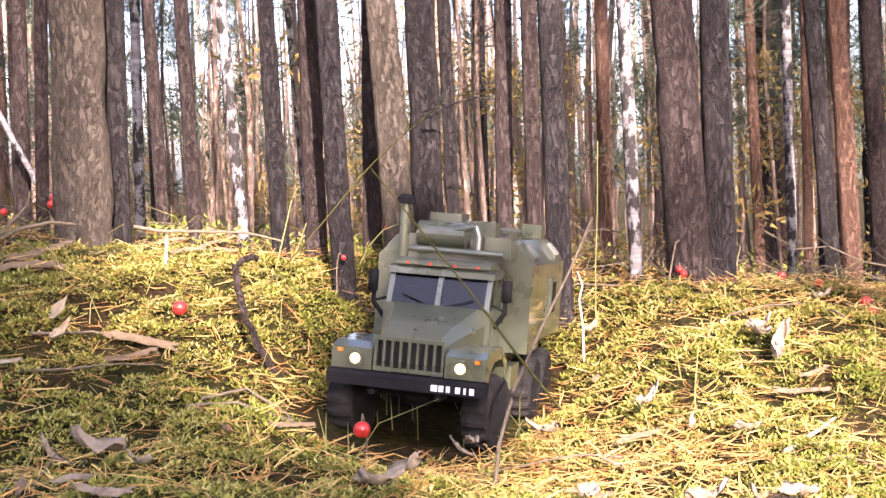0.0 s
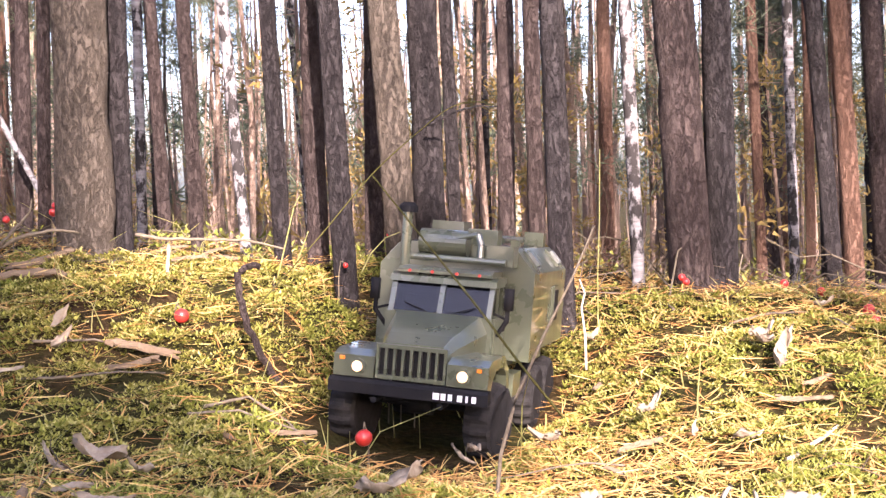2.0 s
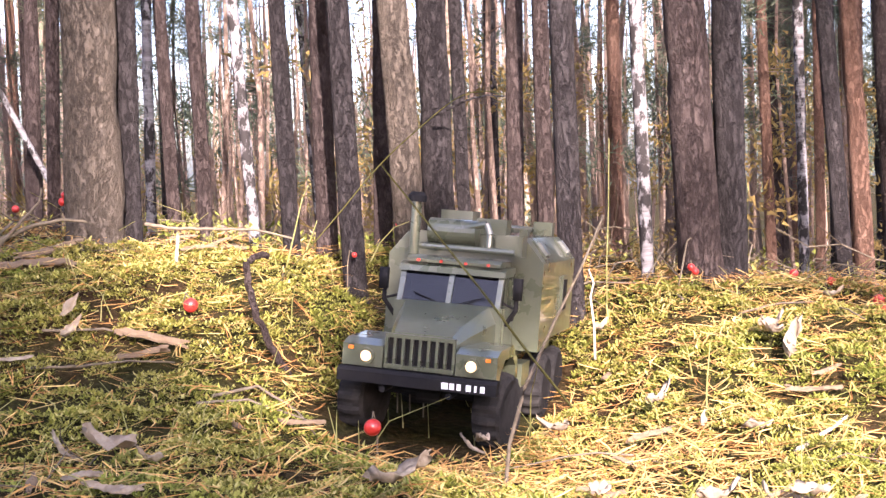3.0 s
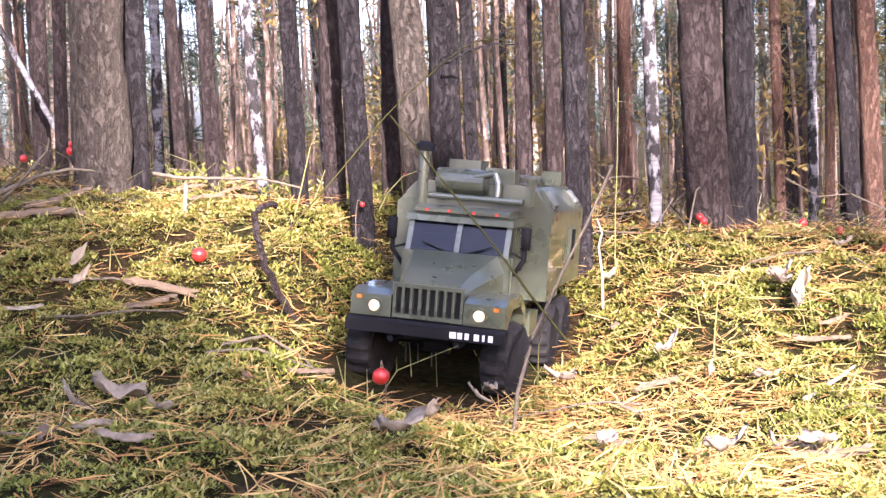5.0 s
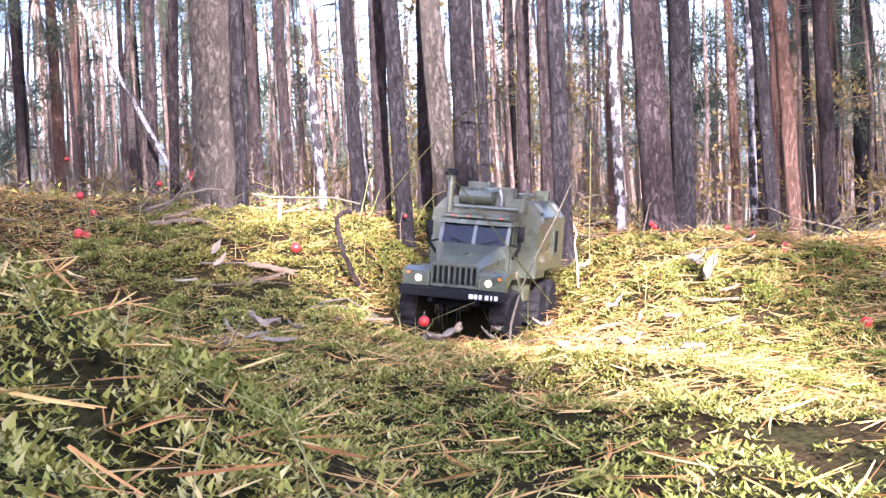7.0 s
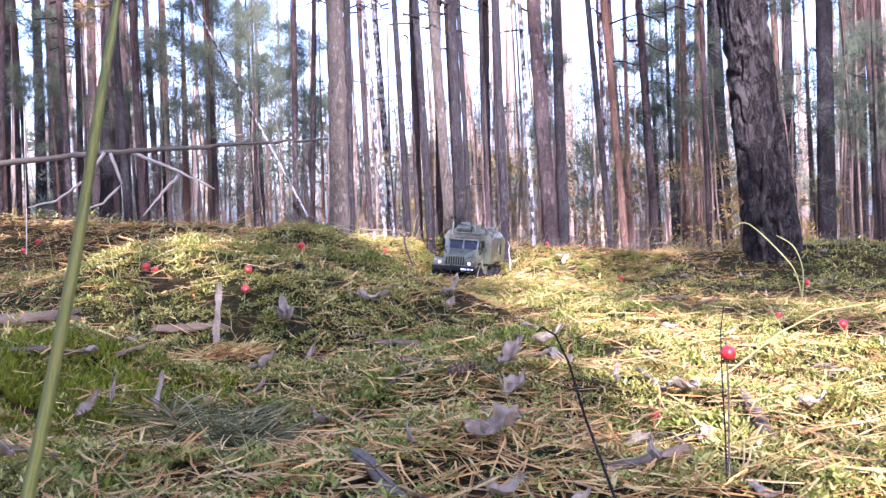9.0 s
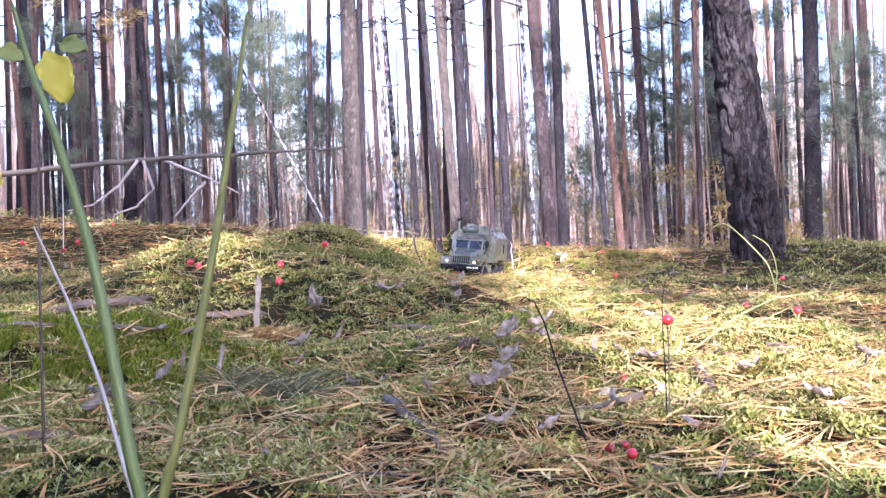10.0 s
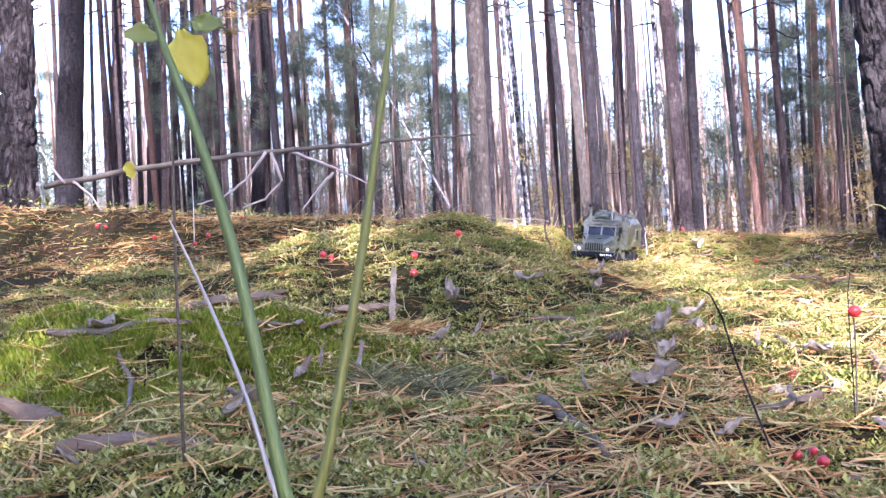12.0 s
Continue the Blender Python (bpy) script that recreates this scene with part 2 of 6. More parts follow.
def make_ground():
    fine_x = np.arange(-2.6, 2.6001, 0.036)
    fine_y = np.arange(-3.6, 3.6001, 0.03)
    out = 1.16 ** np.arange(1, 36)
    step = np.cumsum(0.05 * out)
    xs = np.concatenate([-2.6 - step[::-1], fine_x, 2.6 + step])
    ys = np.concatenate([-3.6 - step[::-1], fine_y, 3.6 + step])
    gx, gy = np.meshgrid(xs, ys)
    gz = land(gx, gy)
    near = (np.abs(gx) < 2.7) & (np.abs(gy) < 3.7)
    gz = gz + np.where(near, 0.006 * (soft_noise(gx * 40, gy * 40, 8) - 0.5), 0)
    verts = np.stack([gx, gy, gz], -1).reshape(-1, 3)
    w, h = len(xs), len(ys)
    i = (np.arange(h - 1)[:, None] * w + np.arange(w - 1)[None, :]).ravel()
    faces = np.stack([i, i + 1, i + w + 1, i + w], -1)
    ob = mesh_object("ground", verts.tolist(), faces.tolist(), GROUND, None, True)
    return tagged(ob, "uneven forest floor of moss and fallen pine needles", "ground", kind="structure")


make_ground()


# ---- trees ----
def trunk_mesh(name, r, height, lean, rings, segs, rough, mat, seed, bend=0.0):
    """A tapered stem with a flared foot, furrowed bark and a slight bow."""
    zs = np.concatenate([np.linspace(-0.12, 1.6, rings), np.linspace(1.8, height, 14)])
    an = np.linspace(0, 2 * np.pi, segs, endpoint=False)
    z, a = np.meshgrid(zs, an, indexing="ij")
    taper = np.where(z < 0, 1.0, 1 - 0.75 * (np.clip(z, 0, height) / height) ** 1.15)
    flare = 0.18 * np.exp(-np.maximum(z + 0.02, 0) / (1.6 * r)) * (1 + 0.35 * np.cos(a * 4 + seed))
    u = a / (2 * np.pi)
    nu = max(6, int(segs / 4))
    plates = soft_noise(u * nu, z * nu / (2 * np.pi * r) * 0.3, seed, nu)
    fine = soft_noise(u * nu * 2, z * nu / (np.pi * r) * 0.35, seed + 7, nu * 2)
    furrow = smooth(0.0, 0.17, np.abs(plates - 0.5)) - 1
    rr = r * taper * (1 + flare) * (1 + rough * (0.75 * furrow + 0.3 * (plates - 0.5)) + rough * 0.4 * (fine - 0.5))
    cx = lean * z + bend * np.sin(z * 0.9 + seed) * 0.5
    cy = bend * np.cos(z * 0.7 + seed * 2) * 0.4 - bend * np.cos(seed * 2) * 0.4
    cx = cx - bend * np.sin(seed) * 0.5
    verts = np.stack([cx + rr * np.cos(a), cy + rr * np.sin(a), z], -1).reshape(-1, 3)
    n = len(zs)
    i = np.arange(n - 1)[:, None] * segs
    j = np.arange(segs)[None, :]
    k = (j + 1) % segs
    faces = np.stack([i + j, i + k, i + segs + k, i + segs + j], -1).reshape(-1, 4)
    me = bpy.data.meshes.new(name)
    me.from_pydata(verts.tolist(), [], faces.tolist())
    me.materials.append(mat)
    me.polygons.foreach_set("use_smooth", [True] * len(me.polygons))
    return me


def tuft_cloud(rng, centres, radii, count, length, width):
    """Needle sprays: slim triangles pointing out of each clump."""
    verts, faces = [], []
    for c, rad in zip(centres, radii):
        d = rng.normal(size=(count, 3))
        d /= np.linalg.norm(d, axis=1)[:, None]
        p = c + d * rad * rng.uniform(0.2, 1, (count, 1)) * np.array([1, 1, 0.6])
        out = d + rng.normal(size=(count, 3)) * 0.6 + np.array([0, 0, 0.25])
        out /= np.linalg.norm(out, axis=1)[:, None]
        side = np.cross(out, rng.normal(size=(count, 3)))
        side /= np.linalg.norm(side, axis=1)[:, None] + 1e-9
        ln = length * rng.uniform(0.6, 1.3, (count, 1))
        n0 = sum(len(v) for v in verts)
        verts.append(np.stack([p - side * width, p + side * width, p + out * ln], 1).reshape(-1, 3))
        faces.append(n0 + np.arange(count * 3).reshape(-1, 3))
    return np.concatenate(verts), np.concatenate(faces)


def crown_mesh(name, seed, low, high, spread, clumps, count, size, mat, fine=0.06):
    """A pine's crown: clumps of needles along tiers of limbs, with gaps."""
    rng = np.random.default_rng(seed)
    c, rad = [], []
    for i in range(clumps):
        f = rng.uniform(0, 1)
        z = low + (high - low) * f
        reach = spread * (1.05 - f) ** 0.6 * rng.uniform(0.25, 1)
        a = rng.uniform(0, 2 * np.pi)
        c.append((reach * math.cos(a), reach * math.sin(a), z + 0.1 * reach))
        rad.append(size * rng.uniform(0.6, 1.3))
    v, f = tuft_cloud(rng, np.array(c), np.array(rad), count, size * 0.9, size * fine)
    me = bpy.data.meshes.new(name)
    me.from_pydata(v.tolist(), [], f.tolist())
    me.materials.append(mat)
    return me


def limb_mesh(name, seed, low, high, count, reach, r0, mat):
    """Dead and living limbs standing out from a stem."""
    rng = np.random.default_rng(seed)
    verts, faces = [], []
    for i in range(count):
        z = rng.uniform(low, high)
        a = rng.uniform(0, 2 * np.pi)
        ln = reach * rng.uniform(0.3, 1)
        pts = []
        for k in range(5):
            f = k / 4
            pts.append((ln * f * math.cos(a + 0.3 * f), ln * f * math.sin(a + 0.3 * f), z + ln * (0.25 * f - 0.3 * f * f) + rng.normal() * 0.01))
        tube(verts, faces, pts, r0 * (0.6 + 0.4 * ln / reach), 0.25, 5)
    me = bpy.data.meshes.new(name)
    me.from_pydata(verts, [], faces)
    me.materials.append(mat)
    return me


def tube(verts, faces, pts, r, end=0.3, segs=6, flat=1.0):
    """Adds a tapering round stick along pts to the lists."""
    pts = [Vector(p) for p in pts]
    base = len(verts)
    n = len(pts)
    for i, p in enumerate(pts):
        d = (pts[min(i + 1, n - 1)] - pts[max(i - 1, 0)]).normalized()
        up = Vector((0, 0, 1)) if abs(d.z) < 0.9 else Vector((1, 0, 0))
        s = d.cross(up).normalized()
        t = d.cross(s)
        rr = r * (1 + (end - 1) * i / (n - 1))
        for k in range(segs):
            a = 2 * math.pi * k / segs
            q = p + s * (rr * math.cos(a)) + t * (rr * flat * math.sin(a))
            verts.append(tuple(q))
    for i in range(n - 1):
        for k in range(segs):
            a, b = base + i * segs + k, base + i * segs + (k + 1) % segs
            faces.append((a, b, b + segs, a + segs))
    faces.append(tuple(base + k for k in range(segs))[::-1])
    faces.append(tuple(base + (n - 1) * segs + k for k in range(segs)))


TALL_CROWNS = [crown_mesh("pine_crown", 50 + i, 3.4, 5.4, 0.6, 10, 70, 0.12, FOLIAGE) for i in range(4)]
TALL_LIMBS = [limb_mesh("branch_whorl", 70 + i, 0.7, 4.6, 16, 0.34, 0.005, BARK["dark"]) for i in range(4)]
BIRCH_CROWNS = [crown_mesh("birch_crown", 90 + i, 2.0, 4.8, 0.55, 60, 90, 0.06, AUTUMN) for i in range(2)]

WORDS = {
    "dark": "tall pine with dark furrowed bark on the forest floor",
    "brown": "tall pine with brown bark turning orange higher up",
    "grey": "stout pine with pale grey-brown bark among moss",
    "orange": "slender pine with sunlit orange bark",
    "birch": "slender birch with white bark and dark patches",
    "bark": "thick old pine with deeply cracked rough bark",
}


def tree(x, y, r, lean, kind, height=5.2, rings=64, segs=30, rough=0.16, group="forest trees"):
    i = int(abs(x * 977 + y * 613)) % 997
    base = new("birch_tree" if kind == "birch" else "pine_tree")
    z = float(land(x, y))
    base.matrix_basis = pose(x, y, z)
    if kind == "bark":
        rough, rings, segs = 0.3, 240, 90
    t = new("trunk", trunk_mesh("trunk", r, height, lean, rings, segs, rough, BARK[kind], i, 0.03 if r < 0.06 else 0.01))
    t.parent = base
    crowns = BIRCH_CROWNS if kind == "birch" else TALL_CROWNS
    c = new("crown", crowns[i % len(crowns)])
    c.parent = base
    tagged(c, kind="stuff")
    c.matrix_basis = pose(lean * height * 0.75, 0, 0, 0, 0, i * 37) @ Matrix.Diagonal((1, 1, height / 5.2, 1))
    lm = new("branch_whorl", TALL_LIMBS[i % 4])
    lm.parent = base
    tagged(lm, kind="stuff")
    lm.matrix_basis = pose(lean * height * 0.5, 0, 0, 0, 0, i * 53)
    return tagged(base, WORDS[kind], "tree", group)


CREST_TREES = [
    (-0.421, 1.533, 0.0344, 0.008, 'grey'),
    (-0.386, 1.567, 0.0143, 0.016, 'dark'),
    (-0.450, 1.959, 0.0083, 0.020, 'birch'),
    (-0.421, 1.997, 0.0109, -0.018, 'brown'),
    (-0.328, 1.771, 0.0104, -0.019, 'brown'),
    (-0.288, 1.959, 0.0096, -0.048, 'birch'),
    (-0.181, 1.533, 0.0112, -0.015, 'dark'),
    (-0.147, 1.635, 0.0144, 0.020, 'brown'),
    (-0.103, 1.499, 0.0141, -0.025, 'dark'),
    (-0.075, 1.669, 0.0134, 0.018, 'brown'),
    (-0.033, 1.533, 0.0198, -0.027, 'grey'),
    (0.001, 1.567, 0.0201, -0.015, 'dark'),
    (0.036, 1.703, 0.0093, -0.023, 'dark'),
    (0.102, 1.669, 0.0118, 0.011, 'brown'),
    (0.148, 1.737, 0.0121, 0.005, 'brown'),
    (0.157, 1.499, 0.0150, -0.020, 'dark'),
]
CREST_TREES_FAR = [
    (0.360, 2.529, 0.0142, -0.003, 'orange'),
    (0.255, 1.533, 0.0086, -0.008, 'birch'),
    (0.317, 1.516, 0.0261, -0.028, 'brown'),
    (0.363, 1.550, 0.0195, -0.010, 'dark'),
    (0.623, 2.339, 0.0105, -0.018, 'orange'),
    (0.572, 1.959, 0.0083, -0.000, 'birch'),
    (0.691, 2.263, 0.0094, -0.002, 'orange'),
    (0.543, 1.669, 0.0118, -0.049, 'dark'),
    (0.606, 1.771, 0.0142, -0.047, 'orange'),
    (0.771, 2.111, 0.0170, -0.020, 'brown'),
    (-0.631, 1.959, 0.0117, 0.019, 'brown'),
    (-0.545, 1.771, 0.0097, 0.038, 'brown'),
    (-1.638, 2.988, 0.0510, 0.051, 'dark'),
    (-2.341, 4.488, 0.0410, 0.001, 'brown'),
    (-2.628, 4.988, 0.0360, 0.014, 'dark'),
    (-2.436, 5.488, 0.0350, 0.030, 'brown'),
]
BANK_TREES = [
    (-2.336, 3.488, 0.053, 0.038, 'dark'),
    (1.056, 1.388, 0.087, -0.102, 'bark'),
    (1.800, 3.988, 0.032, 0.011, 'dark'),
    (1.585, 2.588, 0.040, 0.006, 'dark'),
    (2.244, 4.488, 0.030, 0.010, 'brown'),
    (2.188, 3.988, 0.032, 0.010, 'brown'),
    (2.612, 4.988, 0.043, 0.007, 'brown'),
    (1.370, 4.988, 0.036, 0.013, 'brown'),
    (1.570, 5.488, 0.035, 0.023, 'orange'),
    (1.466, 4.488, 0.027, 0.015, 'dark'),
    (1.443, 3.988, 0.041, -0.004, 'dark'),
    (-1.551, 5.988, 0.028, 0.027, 'brown'),
    (-1.747, 5.988, 0.024, 0.022, 'brown'),
    (-2.181, 6.488, 0.030, 0.018, 'orange'),
    (-2.397, 1.948, 0.079, 0.058, 'bark'),
    (-2.266, 2.148, 0.059, 0.088, 'dark'),
    (-2.534, 3.448, 0.032, 0.059, 'brown'),
    (-2.459, 3.748, 0.040, 0.085, 'dark'),
]
HERO = CREST_TREES + CREST_TREES_FAR + BANK_TREES
for x, y, r, lean, kind in HERO:
    tree(x, y, r, lean, kind)
tree(-0.533, 1.860, 0.0052, -0.47, "birch", 2.2, 60, 16, 0.05)

# ---- the wood behind: more stems, saplings, far crowns ----
rng = np.random.default_rng(11)
taken = [(x, y) for x, y, *_ in HERO]


def free(x, y, gap):
    return all((x - a) ** 2 + (y - b) ** 2 > gap * gap for a, b in taken)


# stems between the crest and the far wood
made = 0
while made < 44:
    y = 2.15 + 6 * rng.random() ** 1.3
    x = rng.uniform(-1, 1) * (1.2 + 0.62 * (y + 3.2))
    if not free(x, y, 0.12):
        continue
    taken.append((x, y))
    kind = rng.choice(["brown", "orange", "dark", "birch"], p=[0.38, 0.36, 0.16, 0.1])
    tree(x, y, rng.uniform(0.009, 0.012) * (0.6 + 0.3 * y), rng.normal() * 0.02, kind, rng.uniform(4.4, 6.5), 24, 10, 0.06)
    made += 1

# slim stems crowding both sides of the crest
made = 0
while made < 34:
    y = rng.uniform(1.9, 3.8)
    left = made < 24
    x = -(0.42 * y + 0.15 + rng.uniform(0, 1.35)) if left else 0.42 * y + 0.3 + rng.uniform(0, 1.2)
    if not free(x, y, 0.09):
        continue
    taken.append((x, y))
    tree(x, y, rng.uniform(0.007, 0.017), rng.normal() * 0.02, rng.choice(["dark", "brown", "brown"]), rng.uniform(4.0, 5.6), 24, 10, 0.06)
    made += 1

# unseen pines added behind the walk, each crown placed to throw a chosen patch of shade
for x, y, r, low, high, wide, clumps in [
    (0.22, -4.7, 0.04, 0.6, 1.75, 0.46, 150), (0.47, -4.72, 0.03, 0.9, 2.0, 0.38, 210), (0.48, -4.75, 0.04, 1.55, 2.4, 0.4, 150), (0.62, -4.78, 0.03, 1.9, 2.6, 0.28, 110), (0.6, -4.8, 0.035, 2.2, 2.85, 0.4, 150), (0.5, -4.85, 0.035, 2.68, 3.5, 0.4, 290), (0.74, -4.82, 0.02, 2.5, 2.96, 0.26, 150),
    (0.05, -4.8, 0.035, 2.75, 3.6, 0.42, 90), (0.85, -4.75, 0.02, 2.6, 2.82, 0.2, 80),
    (-0.3, -4.7, 0.05, 0.7, 3.1, 0.5, 170), (-0.9, -4.9, 0.05, 0.8, 3.1, 0.55, 150), (-1.5, -4.6, 0.05, 0.9, 3.1, 0.6, 130), (-2.2, -5.0, 0.05, 1.0, 3.2, 0.6, 110), (-3.0, -4.8, 0.06, 1.0, 3.2, 0.6, 100),
    # the tiny crowns shade the truck; the stem at 1.33 casts a shadow band
    (1.02, -4.84, 0.008, 3.0, 3.12, 0.03, 24), (1.13, -4.84, 0.008, 3.2, 3.34, 0.04, 40), (1.33, -4.84, 0.05, 2.3, 2.62, 0.16, 60), (1.44, -4.8, 0.02, 1.68, 2.3, 0.2, 70), (1.64, -4.8, 0.03, 2.75, 3.25, 0.28, 80), (2.1, -4.86, 0.035, 2.6, 3.25, 0.42, 90), (2.4, -4.9, 0.04, 1.5, 3.6, 0.5, 80), (1.75, -4.85, 0.03, 1.5, 2.2, 0.36, 36), (3.1, -4.9, 0.05, 1.2, 3.8, 0.6, 80),
    (-1.4, -7.0, 0.06, 4.3, 6.5, 0.8, 100), (-0.2, -7.2, 0.06, 4.3, 6.5, 0.75, 100), (0.55, -7.0, 0.05, 4.4, 6.4, 0.45, 60), (2.36, -7.0, 0.06, 4.65, 6.8, 0.7, 110), (3.2, -7.3, 0.06, 4.3, 6.8, 0.8, 110), (4.3, -7.0, 0.06, 4.2, 6.8, 0.8, 100), (-2.6, -7.6, 0.06, 4.2, 6.8, 0.8, 100),
    (-3.4, -9.0, 0.08, 6.0, 9.5, 1.0, 14), (-1.8, -9.4, 0.08, 6.0, 9.5, 1.0, 14), (-0.2, -9.0, 0.08, 6.4, 9.5, 1.0, 14), (1.5, -9.6, 0.08, 6.6, 9.5, 1.0, 14), (3.2, -9.2, 0.08, 6.2, 9.5, 1.0, 14), (4.9, -9.0, 0.08, 6.2, 9.5, 1.0, 14), (6.5, -9.3, 0.08, 6.0, 9.5, 1.0, 14),
    (-3.8, -7.0, 0.08, 2.0, 6.5, 0.8, 90), (-2.2, -12.0, 0.08, 4.5, 7.0, 0.8, 60)]:
    base = new("pine_tree")
    base.matrix_basis = pose(x, y, float(land(x, y)))
    s = int(abs(x * 31 + y * 17)) + 200
    t = new("trunk", trunk_mesh("trunk", r, high, 0.0, 24, 14, 0.08, BARK["brown"], s, 0.03))
    t.parent = base
    c = new("crown", crown_mesh("pine_crown", s, low, high + 0.1, wide, clumps, 46, 0.075 if wide < 0.41 else 0.14, FOLIAGE))
    c.parent = base
    tagged(c, kind="stuff")
    tagged(base, WORDS["brown"], "tree", "forest trees")


# low saplings on the far side of the crest
SAPLING_CROWNS = [crown_mesh("sapling_crown", 120 + i, 0.5, 1.1, 0.36, 36, 170, 0.05, FOLIAGE, 0.02) for i in range(4)]
YELLOW_CROWNS = [crown_mesh("shrub_crown", 130 + i, 0.1, 0.65, 0.3, 44, 60, 0.03, AUTUMN, 0.12) for i in range(2)]
SAPLING_STEMS = [trunk_mesh("stem", 0.011, 1.1, 0.0, 14, 7, 0.05, BARK[k], 140 + i, 0.05) for i, k in enumerate(["brown", "orange", "dark"])]


def sapling(x, y, h, i, yellow=False):
    base = new("shrub" if yellow else "pine_sapling")
    base.matrix_basis = pose(x, y, float(land(x, y)), 0, 0, i * 41) @ Matrix.Diagonal((h, h, h, 1))
    t = new("stem", SAPLING_STEMS[i % 3])
    t.parent = base
    c = new("crown", (YELLOW_CROWNS if yellow else SAPLING_CROWNS)[i % 2])
    c.parent = base
    return tagged(base, "small shrub with yellow autumn leaves" if yellow else "thin young pine with a sparse green top", "shrub" if yellow else "sapling", "undergrowth")


made = 0
while made < 24:
    y = rng.uniform(2.1, 4.4)
    x = rng.uniform(-1, 1) * (0.7 + 0.5 * (y + 1))
    if not free(x, y, 0.1):
        continue
    taken.append((x, y))
    yellow = made % 3 == 0 and x > 0.2
    sapling(x, y, 0.6 if yellow else rng.uniform(0.6, 0.95) * (1 + 0.2 * (y - 2)), made, yellow)
    made += 1


for i, (x, y, h) in enumerate(((-1.3, 3.1, 1.5), (-1.0, 3.3, 1.25), (-1.75, 3.4, 1.6), (1.25, 2.7, 1.3), (1.05, 3.3, 1.35), (1.7, 3.2, 1.4))):
    sapling(x, y, h, 40 + i)


def far_wood():
    """The wall of distant stems and crowns all round."""
    verts, faces = [], []
    r2 = np.random.default_rng(5)
    for i in range(380):
        a = r2.uniform(0, 2 * np.pi)
        d = r2.uniform(15, 34)
        x, y = d * math.sin(a), d * math.cos(a)
        z = float(land(x, y))
        h = r2.uniform(5, 8)
        r = r2.uniform(0.03, 0.08)
        lean = r2.normal() * 0.02
        tube(verts, faces, [(x, y, z - 0.3), (x + lean * h * 0.5, y, z + h * 0.5), (x + lean * h, y, z + h)], r, 0.35, 6)
    ob = mesh_object("far_wood", verts, faces, HAZED_BARK)
    tagged(ob, "distant wall of bare brown pine stems", "woods", kind="stuff")
    c, rad = [], []
    for i in range(320):
        a = r2.uniform(0, 2 * np.pi)
        d = r2.uniform(16, 36)
        x, y = d * math.sin(a), d * math.cos(a)
        c.append((x, y, float(land(x, y)) + (r2.uniform(0.0, 2.6) if r2.random() < 0.93 else r2.uniform(3.5, 8))))
        rad.append(r2.uniform(0.3, 0.8))
    v, f = tuft_cloud(r2, np.array(c), np.array(rad), 90, 0.3, 0.03)
    ob = mesh_object("far_foliage", v.tolist(), f.tolist(), FOLIAGE)
    tagged(ob, "distant hazy green pine foliage between the stems", "woods", kind="stuff")


far_wood()

def thicket(name, count, seed, y0, y1, half, low, high, r0, r1, mat, label):
    """Close-set thin young stems, each with a few bare twigs."""
    r3 = np.random.default_rng(seed)
    verts, faces = [], []
    for i in range(count):
        y = r3.uniform(y0, y1)
        x = r3.uniform(-1, 1) * (half + 0.55 * (y - y0))
        z = float(land(x, y)) - 0.05
        h = r3.uniform(low, high) * (0.75 + 0.05 * y)
        r = r3.uniform(r0, r1)
        l1, l2 = r3.normal() * 0.025, r3.normal() * 0.02
        tube(verts, faces, [(x, y, z), (x + l1 * h, y, z + h * 0.4), (x + (l1 + l2) * h, y, z + h * 0.8), (x + (l1 + 2 * l2) * h, y, z + h)], r, 0.15, 5)
        for k in range(4):
            f = r3.uniform(0.35, 0.95)
            a = r3.uniform(0, 6.28)
            ln = r3.uniform(0.05, 0.2)
            p = (x + l1 * h * f, y, z + h * f)
            tube(verts, faces, [p, (p[0] + ln * math.cos(a), p[1] + ln * math.sin(a), p[2] + ln * r3.uniform(-0.2, 0.6))], r * 0.22, 0.4, 3)
    ob = mesh_object(name, verts, faces, mat)
    return tagged(ob, label, "woods", kind="stuff")


thicket("young_stems", 190, 61, 2.3, 6.0, 1.5, 0.8, 1.7, 0.004, 0.010, HAZED_BARK, "close-set thin bare young stems behind the crest")
thicket("young_stems", 420, 62, 5.5, 13.0, 3.2, 0.9, 1.6, 0.008, 0.02, HAZED_BARK, "close-set thin bare young stems deeper in the wood")

def haze_foliage():
    """Fine grey-green and tawny sprays of young trees just behind the crest."""
    r4 = np.random.default_rng(71)
    for mat, count, low, high, label in ((FOLIAGE, 200, 0.25, 0.85, "sparse grey-green sprays of young pines behind the crest"), (AUTUMN, 120, 0.0, 0.6, "sparse tawny autumn sprays behind the crest")):
        c, rad = [], []
        for i in range(count):
            y = r4.uniform(2.2, 4.4)
            x = r4.uniform(-1.9, 1.9) if mat is FOLIAGE else r4.uniform(-0.3, 1.6)
            c.append((x, y, float(land(x, y)) + r4.uniform(low, high) * (0.55 + 0.13 * y)))
            rad.append(r4.uniform(0.05, 0.13))
        v, f = tuft_cloud(r4, np.array(c), np.array(rad), 90, 0.034 if mat is FOLIAGE else 0.02, 0.0012 if mat is FOLIAGE else 0.004)
        tagged(mesh_object("undergrowth", v.tolist(), f.tolist(), mat), label, "undergrowth", kind="stuff")


haze_foliage()


